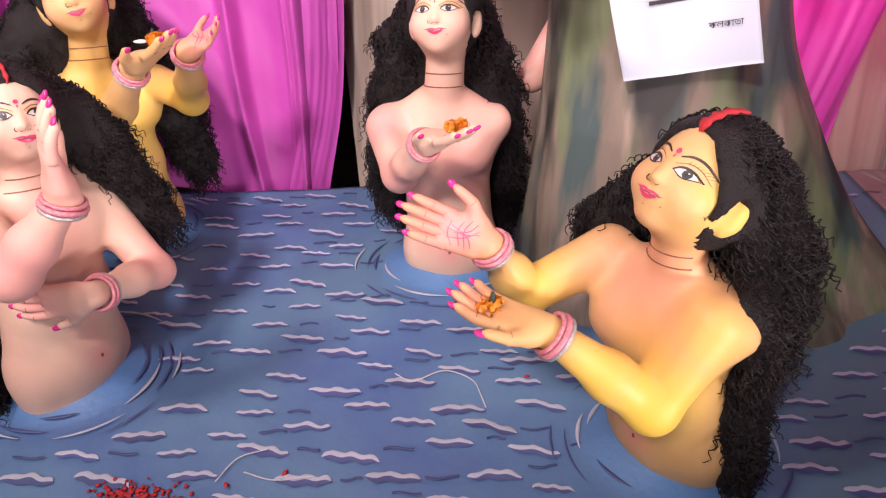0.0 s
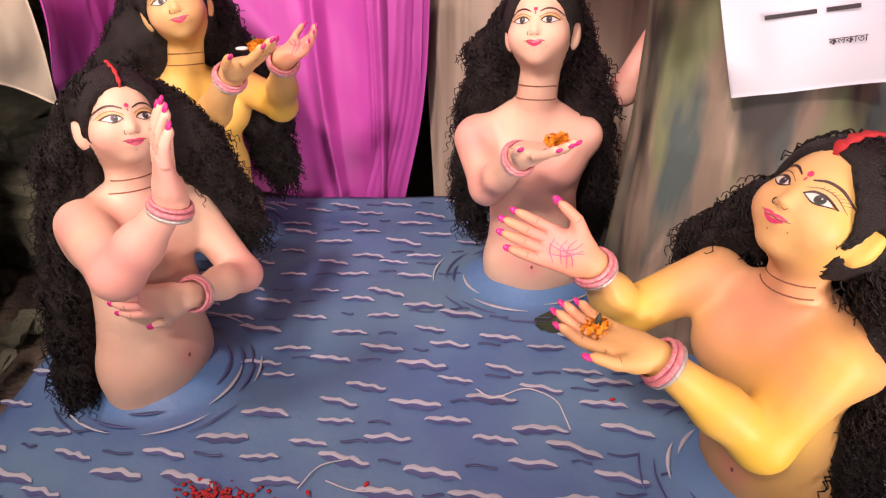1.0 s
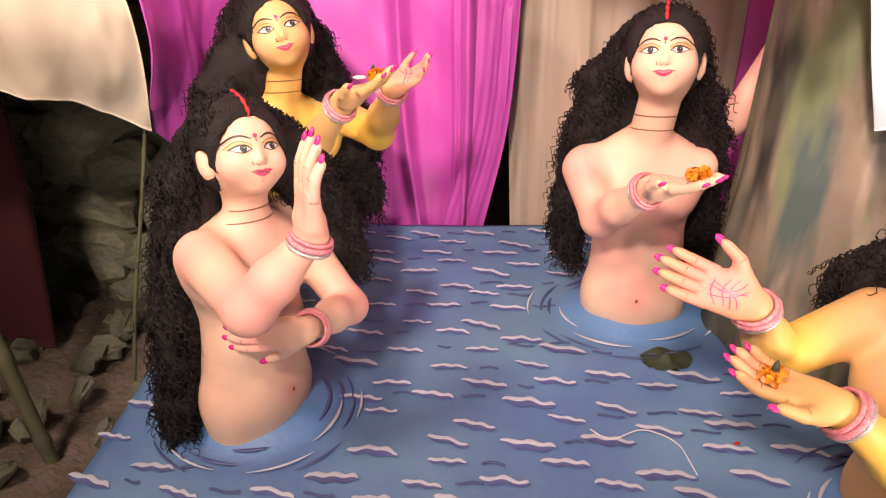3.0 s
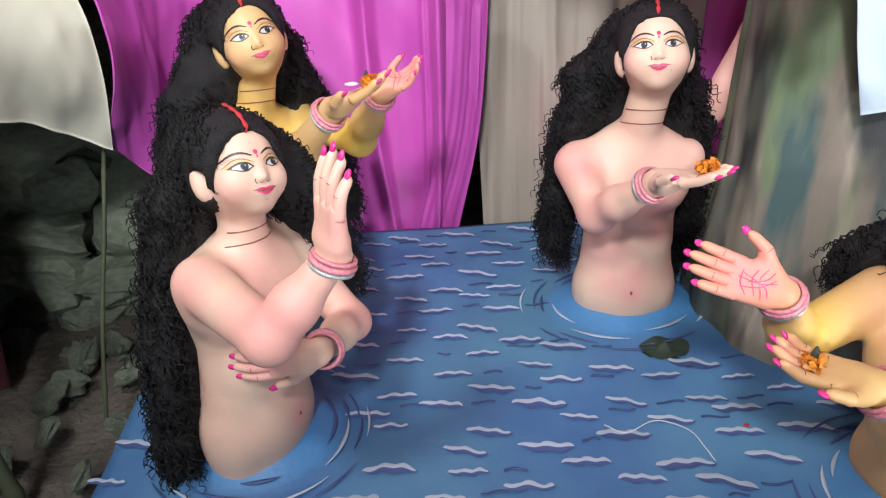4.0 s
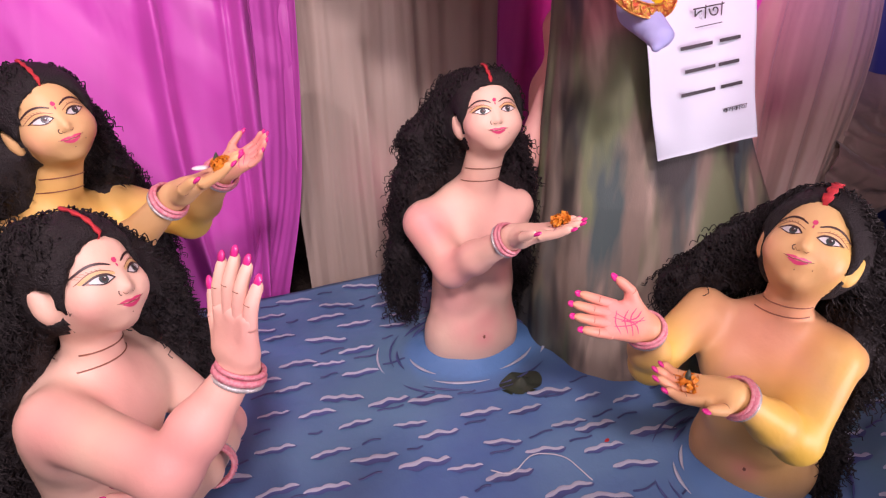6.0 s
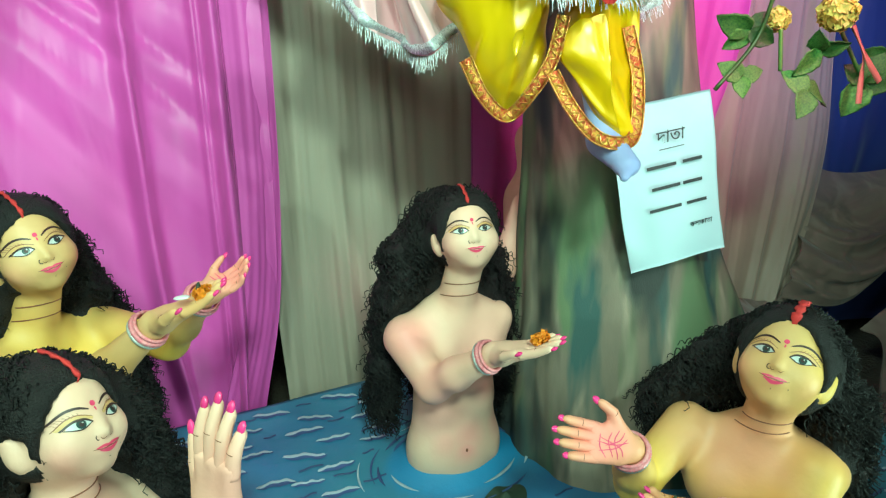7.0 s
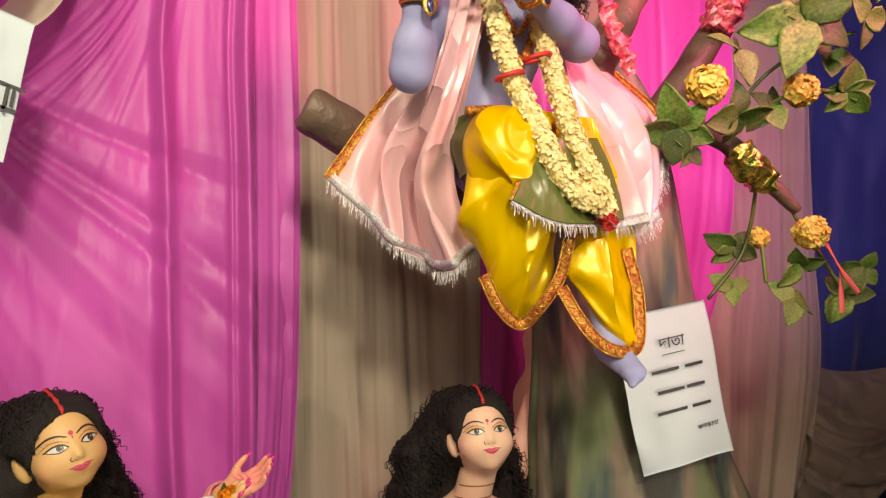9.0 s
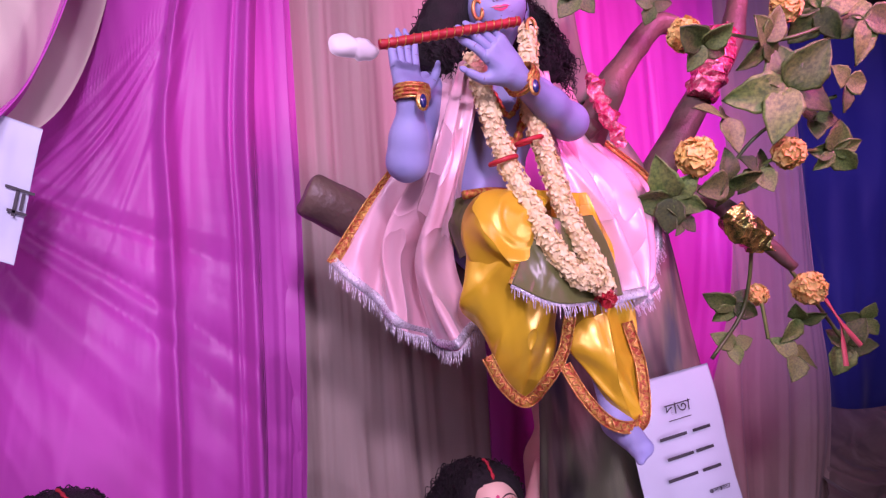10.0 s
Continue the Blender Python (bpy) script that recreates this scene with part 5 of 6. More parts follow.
def dhoti():
    cloth = thing("draped_trousers", (0.03, 1.08, 1.64), "golden yellow satin wrapped trousers with red and gold braid hems", "trousers")

    def rings(rows):
        return [(*p, w, w * d) for p, w, d in rows]

    def wrap(seed, amount, turn):
        r = random.Random(seed)
        ws = [(k, turn * b, r.random() * 6.28, w) for k, b, w in ((1, 7, 0.8), (2, 12, 1.0), (3, 19, 0.7))]

        def factor(a, v):
            out = 0
            for k, b, ph, w in ws:
                s = 0.5 + 0.5 * np.sin(k * a + b * v + ph + 0.8 * np.sin(3 * v + 2 * a + ph))
                s = s ** 5 + 0.35 * s
                out = out + w * s * (0.3 + 0.7 * np.sin(a * 0.5 + ph + 2 * v) ** 2)
            return 1 - amount * 0.3 + amount * out / 2
        return factor
    v, f = loft(rings([((0.003, 1.06, 1.644), 0.060, 0.7), ((-0.037, 1.03, 1.586), 0.062, 0.85), ((-0.05, 1.03, 1.51), 0.060, 0.85), ((-0.027, 1.04, 1.455), 0.070, 0.7), ((-0.009, 1.05, 1.399), 0.069, 0.55), ((0.006, 1.065, 1.342), 0.052, 0.45), ((0.01, 1.085, 1.291), 0.012, 0.6)]), 150, 130, wrap(3, 0.42, 1))
    under(mesh_object("leg_cloth", v, f, SATIN_GOLD), cloth)
    v, f = loft(rings([((0.11, 1.08, 1.642), 0.058, 0.8), ((0.131, 1.04, 1.554), 0.056, 0.85), ((0.125, 1.01, 1.461), 0.052, 0.8), ((0.117, 0.995, 1.384), 0.056, 0.65), ((0.122, 0.985, 1.328), 0.046, 0.6), ((0.13, 0.972, 1.273), 0.030, 0.7), ((0.125, 0.962, 1.247), 0.026, 0.7)]), 150, 130, wrap(7, 0.42, -1))
    under(mesh_object("leg_cloth", v, f, SATIN_GOLD), cloth)
    for line in ([(0.047, 0.985, 1.428), (0.037, 1.0, 1.369), (0.014, 1.02, 1.324), (-0.009, 1.05, 1.292), (-0.054, 1.04, 1.323), (-0.086, 1.03, 1.374)],
                 [(0.028, 0.985, 1.352), (0.038, 0.955, 1.304), (0.067, 0.94, 1.264), (0.106, 0.935, 1.25), (0.144, 0.945, 1.261), (0.156, 0.955, 1.336), (0.144, 0.965, 1.411)]):
        p = spline(line, 60)
        v, f = ribbon(p, np.tile([-0.35, -0.92, 0.1], (60, 1)), 0.019, 0.002)
        under(mesh_object("braid_hem", v, f, TRIM), cloth, "red and gold zigzag braid")
        zigzag(p, np.tile([-0.35, -0.92, 0.1], (60, 1)), 0.019, cloth)
    # gathered satin over the knee
    c = np.array((-0.050, 1.012, 1.565))
    v, f = ball(c, (0.068, 0.056, 0.078), None, 110, 80)
    q = v - c
    ang, rad = np.arctan2(q[:, 2] - 0.01, q[:, 0] - 0.012), np.hypot(q[:, 0] - 0.012, q[:, 2] - 0.01) / 0.06
    swirl = np.exp(-((np.mod(ang + 5.5 * rad, 2 * np.pi) - np.pi) / 0.75) ** 2) + 0.5 * np.exp(-((np.mod(ang + 5.5 * rad + 2.4, 2 * np.pi) - np.pi) / 0.45) ** 2)
    v = c + q * (1 + 0.15 * (swirl - 0.4) * np.clip(rad * 1.6, 0, 1) * np.clip(1.6 - rad, 0, 1))[:, None]
    under(mesh_object("gathered_knee", v, f, SATIN_GOLD), cloth)
    v, f, g, n = sheet([[(-0.007, 0.985, 1.606), (0.026, 0.965, 1.586), (0.11, 0.985, 1.593)], [(-0.04, 0.965, 1.538), (0.013, 0.945, 1.519), (0.13, 0.965, 1.524)], [(-0.072, 0.955, 1.486), (-0.003, 0.935, 1.45), (0.125, 0.945, 1.456)]], 70, 60, satin(12, 0.016, (1, 2)), 0.003)
    under(mesh_object("front_flap", v, f, SATIN_GREEN), cloth, "dark green satin flap")
    v2, f2 = ribbon(g[:, 2] + n[:, 2] * 0.003, n[:, 2], 0.018)
    under(mesh_object("braid_border", v2, f2, TRIM), cloth)
    v2, f2 = ribbon(g[-3] + n[-3] * 0.003, n[-3], 0.017)
    under(mesh_object("tinsel_border", v2, f2, SILVER), cloth, "silver sequinned band")
    under(fringe(g[-1], (0.0, -0.1, -1), 0.02, 8), cloth)
    v, f, g, n = sheet([[(-0.009, 1.04, 1.642), (-0.064, 1.05, 1.643), (-0.086, 1.1, 1.64)], [(-0.062, 1.0, 1.598), (-0.098, 1.02, 1.591), (-0.099, 1.1, 1.591)], [(-0.085, 1.0, 1.542), (-0.095, 1.05, 1.54), (-0.076, 1.12, 1.54)]], 40, 40, satin(15, 0.014, (1.5, 2.5)), 0.003)
    under(mesh_object("side_drape", v, f, SATIN_GREEN), cloth, "dark olive satin drape at the hip")
    p = spline([(-0.095, 1.05, 1.639), (-0.039, 1.055, 1.646), (0.019, 1.05, 1.641)], 24)
    under(mesh_object("waistband", *tube(p, 0.008, 8), TRIM), cloth, "red and gold braid waistband")


dhoti()


def petal_ball(pile, c, radius, count, r, size, slot=0, flat=1.0, inner=0.55):
    """Small cupped petals round a middle."""
    for _ in range(count):
        n = unit(r.randn(3))
        n[1] *= flat
        a = unit(np.cross(n, r.randn(3)))
        b = np.cross(n, a)
        o = np.asarray(c) + n * radius * r.uniform(inner, 1.0)
        s = size * r.uniform(0.7, 1.25)
        pile.put([o - a * s * 0.4, o + b * s * 0.55 + n * s * 0.25, o + a * s * 0.5 + n * s * 0.45, o - b * s * 0.55 + n * s * 0.2, o + n * s * 0.06], [(0, 3, 4), (0, 4, 1), (4, 3, 2), (1, 4, 2)], slot)


def garland():
    ob = thing("flower_garland", (-0.015, 1.02, 1.855), "cream white flower garland with red thread bands", "garland")
    r = np.random.RandomState(5)
    left = [(-0.064, 1.035, 1.874), (-0.06, 1.01, 1.777), (-0.038, 1.0, 1.687), (-0.016, 0.965, 1.593), (0.005, 0.94, 1.523), (0.029, 0.925, 1.489), (0.06, 0.925, 1.482)]
    right = [(0.053, 1.04, 1.93), (0.029, 1.02, 1.802), (0.043, 1.0, 1.684), (0.049, 0.965, 1.587), (0.065, 0.935, 1.51), (0.077, 0.93, 1.469)]
    for line in (left, right):
        pile = Pile()
        p = spline(line, 60)
        pile.put(*tube(p, 0.0145, 10))
        for k in range(60):
            petal_ball(pile, p[k], 0.0170, 44, r, 0.0092, 0, 1.0, 0.85)
        under(pile.make("flower_string", GARLAND, False), ob)
    for c in ((-0.044, 0.99, 1.686), (0.008, 0.99, 1.721)):
        a = np.linspace(0, 6.28, 30)
        ring = np.stack([c[0] + 0.0215 * np.cos(a), c[1] + 0.010 + 0.0215 * np.sin(a), c[2] + 0.006 * np.cos(a)], 1)
        under(mesh_object("thread_band", *tube(ring, 0.004, 6), RED), ob, "red thread band")
    pile = Pile()
    petal_ball(pile, (0.076, 0.925, 1.454), 0.013, 60, r, 0.012)
    under(pile.make("tassel", RED, False), ob, "red flower tassel")


garland()


def flute():
    ob = thing("flute", (-0.173, 0.93, 1.855), "flute wrapped in red and gold ribbon with a white paddle-shaped tip", "flute")
    a, b = np.array((-0.26, 0.955, 1.839)), np.array((-0.04, 0.925, 1.888))
    p = spline([a, b], 60)
    v, f = tube(p, 0.0070 + 0.0004 * np.sign(np.sin(np.arange(60) * 1.4)), 12)
    under(mesh_object("pipe", v, f, RED), ob)
    run, side = np.linspace(0, 1, 260), unit(np.cross(b - a, (0, 0, 1)))
    rise = unit(np.cross(side, b - a))
    coil = a + (b - a) * run[:, None] + 0.0076 * (np.cos(run * 110)[:, None] * side + np.sin(run * 110)[:, None] * rise)
    under(mesh_object("gold_ribbon", *tube(coil, 0.0011, 4), GOLD), ob, "thin gold ribbon wound round the pipe")
    c = np.array((-0.296, 0.95, 1.829))
    ang = np.linspace(0, 2 * np.pi, 40, endpoint=False)
    rad = 0.021 * (1 + 0.42 * np.clip(np.cos(ang - 3.0), 0, 1) ** 5 + 0.30 * np.cos(2 * ang + 0.3) + 0.07 * np.cos(5 * ang + 1) + 0.04 * np.cos(9 * ang))
    ring = np.stack([c[0] + 1.15 * rad * np.cos(ang), np.full(40, c[1]), c[2] + rad * np.sin(ang)], 1)
    pile = Pile()
    dome = np.array([c + (p_ - c) * k + np.array([0, -0.009 * (1 - k * k), 0]) for k in (1.0, 0.7, 0.35) for p_ in ring])
    pile.put(np.vstack([dome, [c + np.array([0, -0.009, 0])], ring + np.array([0, 0.006, 0])]),
             [(k * 40 + j, k * 40 + (j + 1) % 40, (k + 1) * 40 + (j + 1) % 40, (k + 1) * 40 + j) for k in range(2) for j in range(40)] + [(80 + j, 80 + (j + 1) % 40, 120) for j in range(40)]
             + [(j, 121 + j, 121 + (j + 1) % 40, (j + 1) % 40) for j in range(40)] + [tuple(121 + j for j in range(40))])
    under(pile.make("tip", FEATHER), ob, "white paddle-shaped tip")


flute()


def jewellery():
    for c, way, w in (((-0.196, 1.0, 1.787), (0.0, -0.1, 1.0), 0.026), ((-0.019, 0.965, 1.811), (-0.75, -0.3, 0.6), 0.027)):
        ob = thing("bracelet", c, "red and gold bracelet with a dark blue pendant stone", "bracelet", "bracelets of the seated statue")
        way, c = unit(way), np.array(c)
        s1 = unit(np.cross(way, (0, 1, 0.05)))
        s2 = np.cross(way, s1)
        a = np.linspace(0, 2 * np.pi, 40, endpoint=False)
        for name, off, r, m in (("band", -0.006, 0.0036, TRIM), ("band", 0.0, 0.0036, TRIM), ("band", 0.006, 0.0036, TRIM), ("rim", 0.0105, 0.0018, GOLD), ("rim", -0.0105, 0.0018, GOLD)):
            ring = c + way * off + w * (np.cos(a)[:, None] * s1 + np.sin(a)[:, None] * s2)
            under(mesh_object(name, *tube(np.vstack([ring, ring[:1]]), r, 8), m), ob)
        front = c + np.array([0.004, -w - 0.003, -0.020])
        under(mesh_object("mount", *ball(front, (0.011, 0.004, 0.017)), GOLD), ob, "gold mount")
        under(mesh_object("stone", *ball(front + np.array([0, -0.003, -0.002]), (0.006, 0.004, 0.011)), JEWEL), ob, "dark blue drop stone")
    ob = thing("necklace", (0.0, 1.05, 1.86), "red and gold necklace on the seated statue", "necklace")
    for sag, r in ((0.075, 0.006), (0.12, 0.009)):
        p = spline([(-0.06, 1.06, 1.875), (-0.025, 1.045, 1.814), (-0.002, 1.04, 1.775), (0.032, 1.045, 1.821), (0.068, 1.06, 1.894)], 50)
        p[:, 2] -= (sag - 0.075) * np.sin(np.linspace(0, np.pi, 50)) * 1.2
        v, f = tube(p, r * (0.8 + 0.2 * np.sin(np.arange(50) * 2.1)), 8)
        under(mesh_object("chain", v, f, TRIM), ob)
    under(mesh_object("pendant", *ball((-0.008, 1.035, 1.719), (0.014, 0.006, 0.02)), GOLD), ob, "gold pendant")
    for c in ((-0.046, 1.04, 1.959), (0.053, 1.03, 1.934)):
        ob = thing("earring", c, "gold ear ornament hanging in a loop", "earring", "earrings of the seated statue")
        a = np.linspace(0, 2 * np.pi, 30)
        ring = np.stack([c[0] + 0.009 * np.cos(a), np.full(30, c[1]), c[2] + 0.017 * np.sin(a)], 1)
        under(mesh_object("loop", *tube(ring, 0.0035, 6), GOLD), ob)
        pile = Pile()
        for k in range(6):
            pile.put(*ball((c[0] + 0.001 * k, c[1], c[2] - 0.02 - 0.0035 * k), (0.002, 0.002, 0.002), None, 6, 5))
        under(pile.make("bead_string", SILVER), ob)


jewellery()


# ---- leaves and flowers on the branches ----
def leaf_mesh(seed):
    """A cupped, ribbed blade with a pointed tip, one metre long before scaling."""
    r = random.Random(seed)
    nu, nv = 15, 11
    wide, bend, cup = r.uniform(0.34, 0.45), r.uniform(-0.45, 0.05), r.uniform(0.15, 0.4)
    v = []
    for i in range(nu):
        t = i / (nu - 1)
        w = wide * (math.sin(math.pi * min(1, t ** 0.75 * 0.98 + 0.02)) ** 0.85) * (1 + 0.05 * math.sin(23 * t + seed)) + 0.006
        for j in range(nv):
            q = 2 * j / (nv - 1) - 1
            rib = 0.028 * (1 if j % 2 else -1) * min(1, 6 * t) * (1 - 0.4 * t)
            v.append((t, q * w, cup * w * q * q + bend * t * t + rib + 0.02 * math.sin(5 * t + 3 * q + seed)))
    f = [(i * nv + j, (i + 1) * nv + j, (i + 1) * nv + j + 1, i * nv + j + 1) for i in range(nu - 1) for j in range(nv - 1)]
    n = len(v)
    v += [(x, y, z - 0.012) for x, y, z in v]
    f += [tuple(i + n for i in q[::-1]) for q in f]
    rim = [j for j in range(nv)] + [i * nv + nv - 1 for i in range(1, nu)] + [(nu - 1) * nv + j for j in range(nv - 2, -1, -1)] + [i * nv for i in range(nu - 2, 0, -1)]
    f += [(rim[k], rim[(k + 1) % len(rim)], rim[(k + 1) % len(rim)] + n, rim[k] + n) for k in range(len(rim))]
    me = bpy.data.meshes.new("leaf")
    me.from_pydata(v, [], f)
    me.materials.append(LEAF)
    me.polygons.foreach_set("use_smooth", [True] * len(me.polygons))
    return me


def vine(name, label, leaves, flowers, stems, seed):
    r = random.Random(seed)
    root = thing(name, leaves[0][0], label, "vine", "artificial vines on the branches")
    kinds = [leaf_mesh(seed + k) for k in range(5)]
    for c, size in leaves:
        aim = Vector((-0.45 + r.uniform(-0.6, 0.6), -1, -0.1 + r.uniform(-0.7, 0.6)))
        face = aim.to_track_quat("Z", "Y").to_matrix().to_4x4()
        count = r.choice((3, 4, 4, 5))
        start = r.random() * 6.28
        for k in range(count):
            ob = new("leaf", kinds[r.randrange(5)])
            s = 0.78 * size * r.uniform(0.75, 1.1)
            spin = Matrix.Rotation(start + 6.28 * k / count + r.uniform(-0.3, 0.3), 4, "Z")
            tip = Matrix.Rotation(r.uniform(-0.55, 0.2), 4, "Y") @ Matrix.Rotation(r.uniform(-0.4, 0.4), 4, "X")
            ob.matrix_world = Matrix.Translation(Vector(c)) @ face @ spin @ tip @ Matrix.Diagonal((s, s, s, 1))
            under(ob, root)
    rs = np.random.RandomState(seed)
    for c, size in flowers:
        pile = Pile()
        pile.put(*ball(c, (size * 0.41,) * 3, None, 14, 10))
        petal_ball(pile, c, size * 0.46, 300, rs, size * 0.24, 0, 1.0, 0.85)
        under(pile.make("flower_head", YELLOW_FLOWER, False), root, "ruffled yellow cloth flower")
    for line in stems:
        under(mesh_object("stem", *tube(spline(line, 20), 0.004, 6), LEAF), root)


vine("vine", "artificial vine with green leaves and ruffled yellow flowers",
     [((0.297, 0.99, 1.625), 0.10), ((0.322, 1.0, 1.59), 0.06), ((0.413, 0.96, 1.77), 0.085), ((0.432, 0.98, 1.656), 0.085), ((0.532, 0.99, 1.683), 0.075), ((0.52, 0.9, 1.817), 0.13), ((0.461, 0.89, 1.894), 0.10), ((0.578, 0.86, 1.959), 0.10), ((0.691, 0.85, 1.947), 0.10), ((0.625, 0.86, 1.817), 0.08), ((0.701, 0.95, 1.715), 0.08), ((0.317, 0.9, 1.877), 0.08), ((0.623, 0.93, 1.767), 0.06), ((0.134, 1.0, 1.993), 0.08), ((0.309, 1.0, 1.995), 0.05)],
     [((0.308, 0.93, 1.907), 0.058), ((0.313, 0.94, 1.689), 0.066), ((0.573, 0.955, 1.709), 0.060), ((0.513, 0.88, 1.963), 0.055)],
     [[(0.457, 1.03, 1.656), (0.505, 0.98, 1.736), (0.561, 0.93, 1.78), (0.624, 0.88, 1.801)], [(0.521, 1.0, 1.685), (0.601, 0.97, 1.714), (0.716, 0.96, 1.721)], [(0.546, 1.05, 1.988), (0.514, 0.9, 1.909), (0.657, 0.86, 1.953)]], 31)
vine("vine", "artificial vine with green leaves hanging from the low twig",
     [((0.556, 1.11, 1.418), 0.075), ((0.554, 1.12, 1.333), 0.07), ((0.685, 1.06, 1.378), 0.075), ((0.679, 1.07, 1.301), 0.09), ((0.814, 1.05, 1.313), 0.085), ((0.882, 1.05, 1.363), 0.06)],
     [((0.686, 1.03, 1.442), 0.066), ((0.615, 1.1, 1.436), 0.045)],
     [[(0.567, 1.06, 1.533), (0.571, 1.08, 1.463), (0.558, 1.1, 1.394), (0.486, 1.12, 1.312)], [(0.651, 1.04, 1.48), (0.723, 1.05, 1.417), (0.798, 1.05, 1.327)], [(0.612, 1.09, 1.438), (0.621, 1.09, 1.341)]], 41)


def ribbons():
    root = thing("ribbon", (0.738, 1.03, 1.413), "salmon pink ribbon tails hanging from a cloth flower", "ribbon")
    for line in ([(0.717, 1.02, 1.416), (0.747, 1.015, 1.367), (0.757, 1.02, 1.325), (0.757, 1.02, 1.274)], [(0.713, 1.015, 1.416), (0.749, 1.01, 1.361), (0.798, 1.01, 1.313)]):
        p = spline(line, 24)
        n = np.stack([0.5 * np.sin(np.linspace(0, 5, 24)), -np.ones(24), 0.2 * np.cos(np.linspace(0, 4, 24))], 1)
        under(mesh_object("tail", *ribbon(p, n, 0.011, 0.0008), RIBBON), root)


ribbons()


# ---- papers ----
def paper(name, corners, label, bars, texts, seed):
    """A sheet of paper by its lower left, lower right and upper left corners; bars and words by their place on it (0 to 1)."""
    bl, br, tl = (np.array(c, dtype=float) for c in corners)
    ux, uy = br - bl, tl - bl
    n = unit(np.cross(ux, uy))
    root = thing(name, bl, label, "paper")
    rows = []
    for j in range(9):
        rows.append([bl + ux * i / 6 + uy * (1 - j / 8) + n * (0.004 * math.sin(i * 1.1 + seed) * math.sin(j * 0.8) + 0.003 * noise.noise((i * 0.7, j * 0.7, seed))) for i in range(7)])
    v, f, g, _ = sheet(rows, 40, 50, None, 0.0006)
    under(mesh_object("sheet", v, f, PAPER), root)
    skew = Matrix((unit(ux), unit(uy - unit(ux) * (uy @ unit(ux))), n)).transposed().to_4x4()
    for u, w, wide, tall in bars:
        c = bl + ux * u + uy * w + n * 0.0062
        a, b = unit(ux) * wide / 2, unit(uy) * tall / 2
        k = n * 0.0008
        pts = [c - a - b, c + a - b, c + a + b, c - a + b]
        under(mesh_object("text_bar", pts + [p - k for p in pts], [(0, 1, 2, 3), (0, 4, 5, 1), (1, 5, 6, 2), (2, 6, 7, 3), (3, 7, 4, 0)], PRINT, smooth=False), root)
    for body, u, w, size in texts:
        cu = bpy.data.curves.new("word", "FONT")
        cu.body, cu.size, cu.align_x, cu.align_y, cu.extrude = body, size, "CENTER", "CENTER", 0.0003
        cu.materials.append(PRINT)
        ob = new("word", cu)
        c = bl + ux * u + uy * w + n * 0.0066
        ob.matrix_world = Matrix.Translation(c) @ skew
        under(ob, root)
    return root


BARS = [(0.43, 0.625, 0.060, 0.0060), (0.74, 0.625, 0.040, 0.0060), (0.45, 0.495, 0.058, 0.0060), (0.72, 0.495, 0.040, 0.0060), (0.42, 0.365, 0.066, 0.0060), (0.74, 0.365, 0.042, 0.0060), (0.55, 0.722, 0.050, 0.0014)]
paper("paper_notice", [(0.274, 1.092, 0.990), (0.476, 1.066, 1.018), (0.190, 1.070, 1.288)], "white printed paper sheet pinned to the tree trunk", BARS, [("\u09a6\u09be\u09a4\u09be", 0.55, 0.79, 0.031), ("\u0995\u09b2\u0995\u09be\u09a4\u09be", 0.76, 0.22, 0.0135)], 1.0)
paper("paper_sign", [(-0.863, 1.38, 1.613), (-0.774, 1.38, 1.579), (-0.818, 1.38, 1.847)], "white paper sign pinned to the magenta cloth", [(0.86, 0.52, 0.045, 0.005), (0.93, 0.44, 0.005, 0.030), (0.83, 0.42, 0.005, 0.045), (0.88, 0.36, 0.030, 0.005)], [], 2.0)


# ---- bangles and offerings ----
def bangle(c, way, radius, order=0):
    way, c = unit(way), np.array(c, dtype=float)
    s1 = unit(np.cross(way, (0.3, 1, 0.2)))
    s2 = np.cross(way, s1)
    ob = thing("bangle", c, "pink beaded bangle with a thin white ring beside it", "bangle", "bangles of the statues")
    a = np.linspace(0, 2 * np.pi, 97)

    def ring(off, r, thick, twist, mat, label, name):
        line = c + way * off + r * (np.cos(a)[:, None] * s1 + np.sin(a)[:, None] * s2)
        v, f = tube(line, thick * (1 + 0.22 * np.sin(a * twist)), 7, caps=False)
        under(mesh_object(name, v, f, mat), ob, label)
    ring(0.0, radius, 0.0042, 40, PINK_ROPE, "pink beaded ring", "beaded_ring")
    ring(0.0074, radius * 0.98, 0.0028, 44, PINK_ROPE, "pink beaded ring", "beaded_ring")
    ring(-0.0068, radius * 1.02, 0.0028, 44, WHITE_ROPE, "white metal ring", "white_ring")


bangle((-0.492, 0.826, 0.908), (0.35, 0.02, 0.9), 0.0255)
bangle((-0.540, 0.93, 0.725), (-0.1, -0.9, 0.25), 0.0265)
bangle((-0.042, 1.068, 0.903), (0.4, -0.8, 0.55), 0.0255)
bangle((-0.540, 1.190, 1.010), (0.65, -0.55, 0.7), 0.0265)
bangle((-0.459, 1.243, 1.028), (0.4, -0.75, 0.65), 0.0255)
bangle((0.050, 0.826, 0.832), (-0.5, -0.35, 0.8), 0.0260)
bangle((0.118, 0.716, 0.767), (-0.8, 0.02, 0.6), 0.0270)


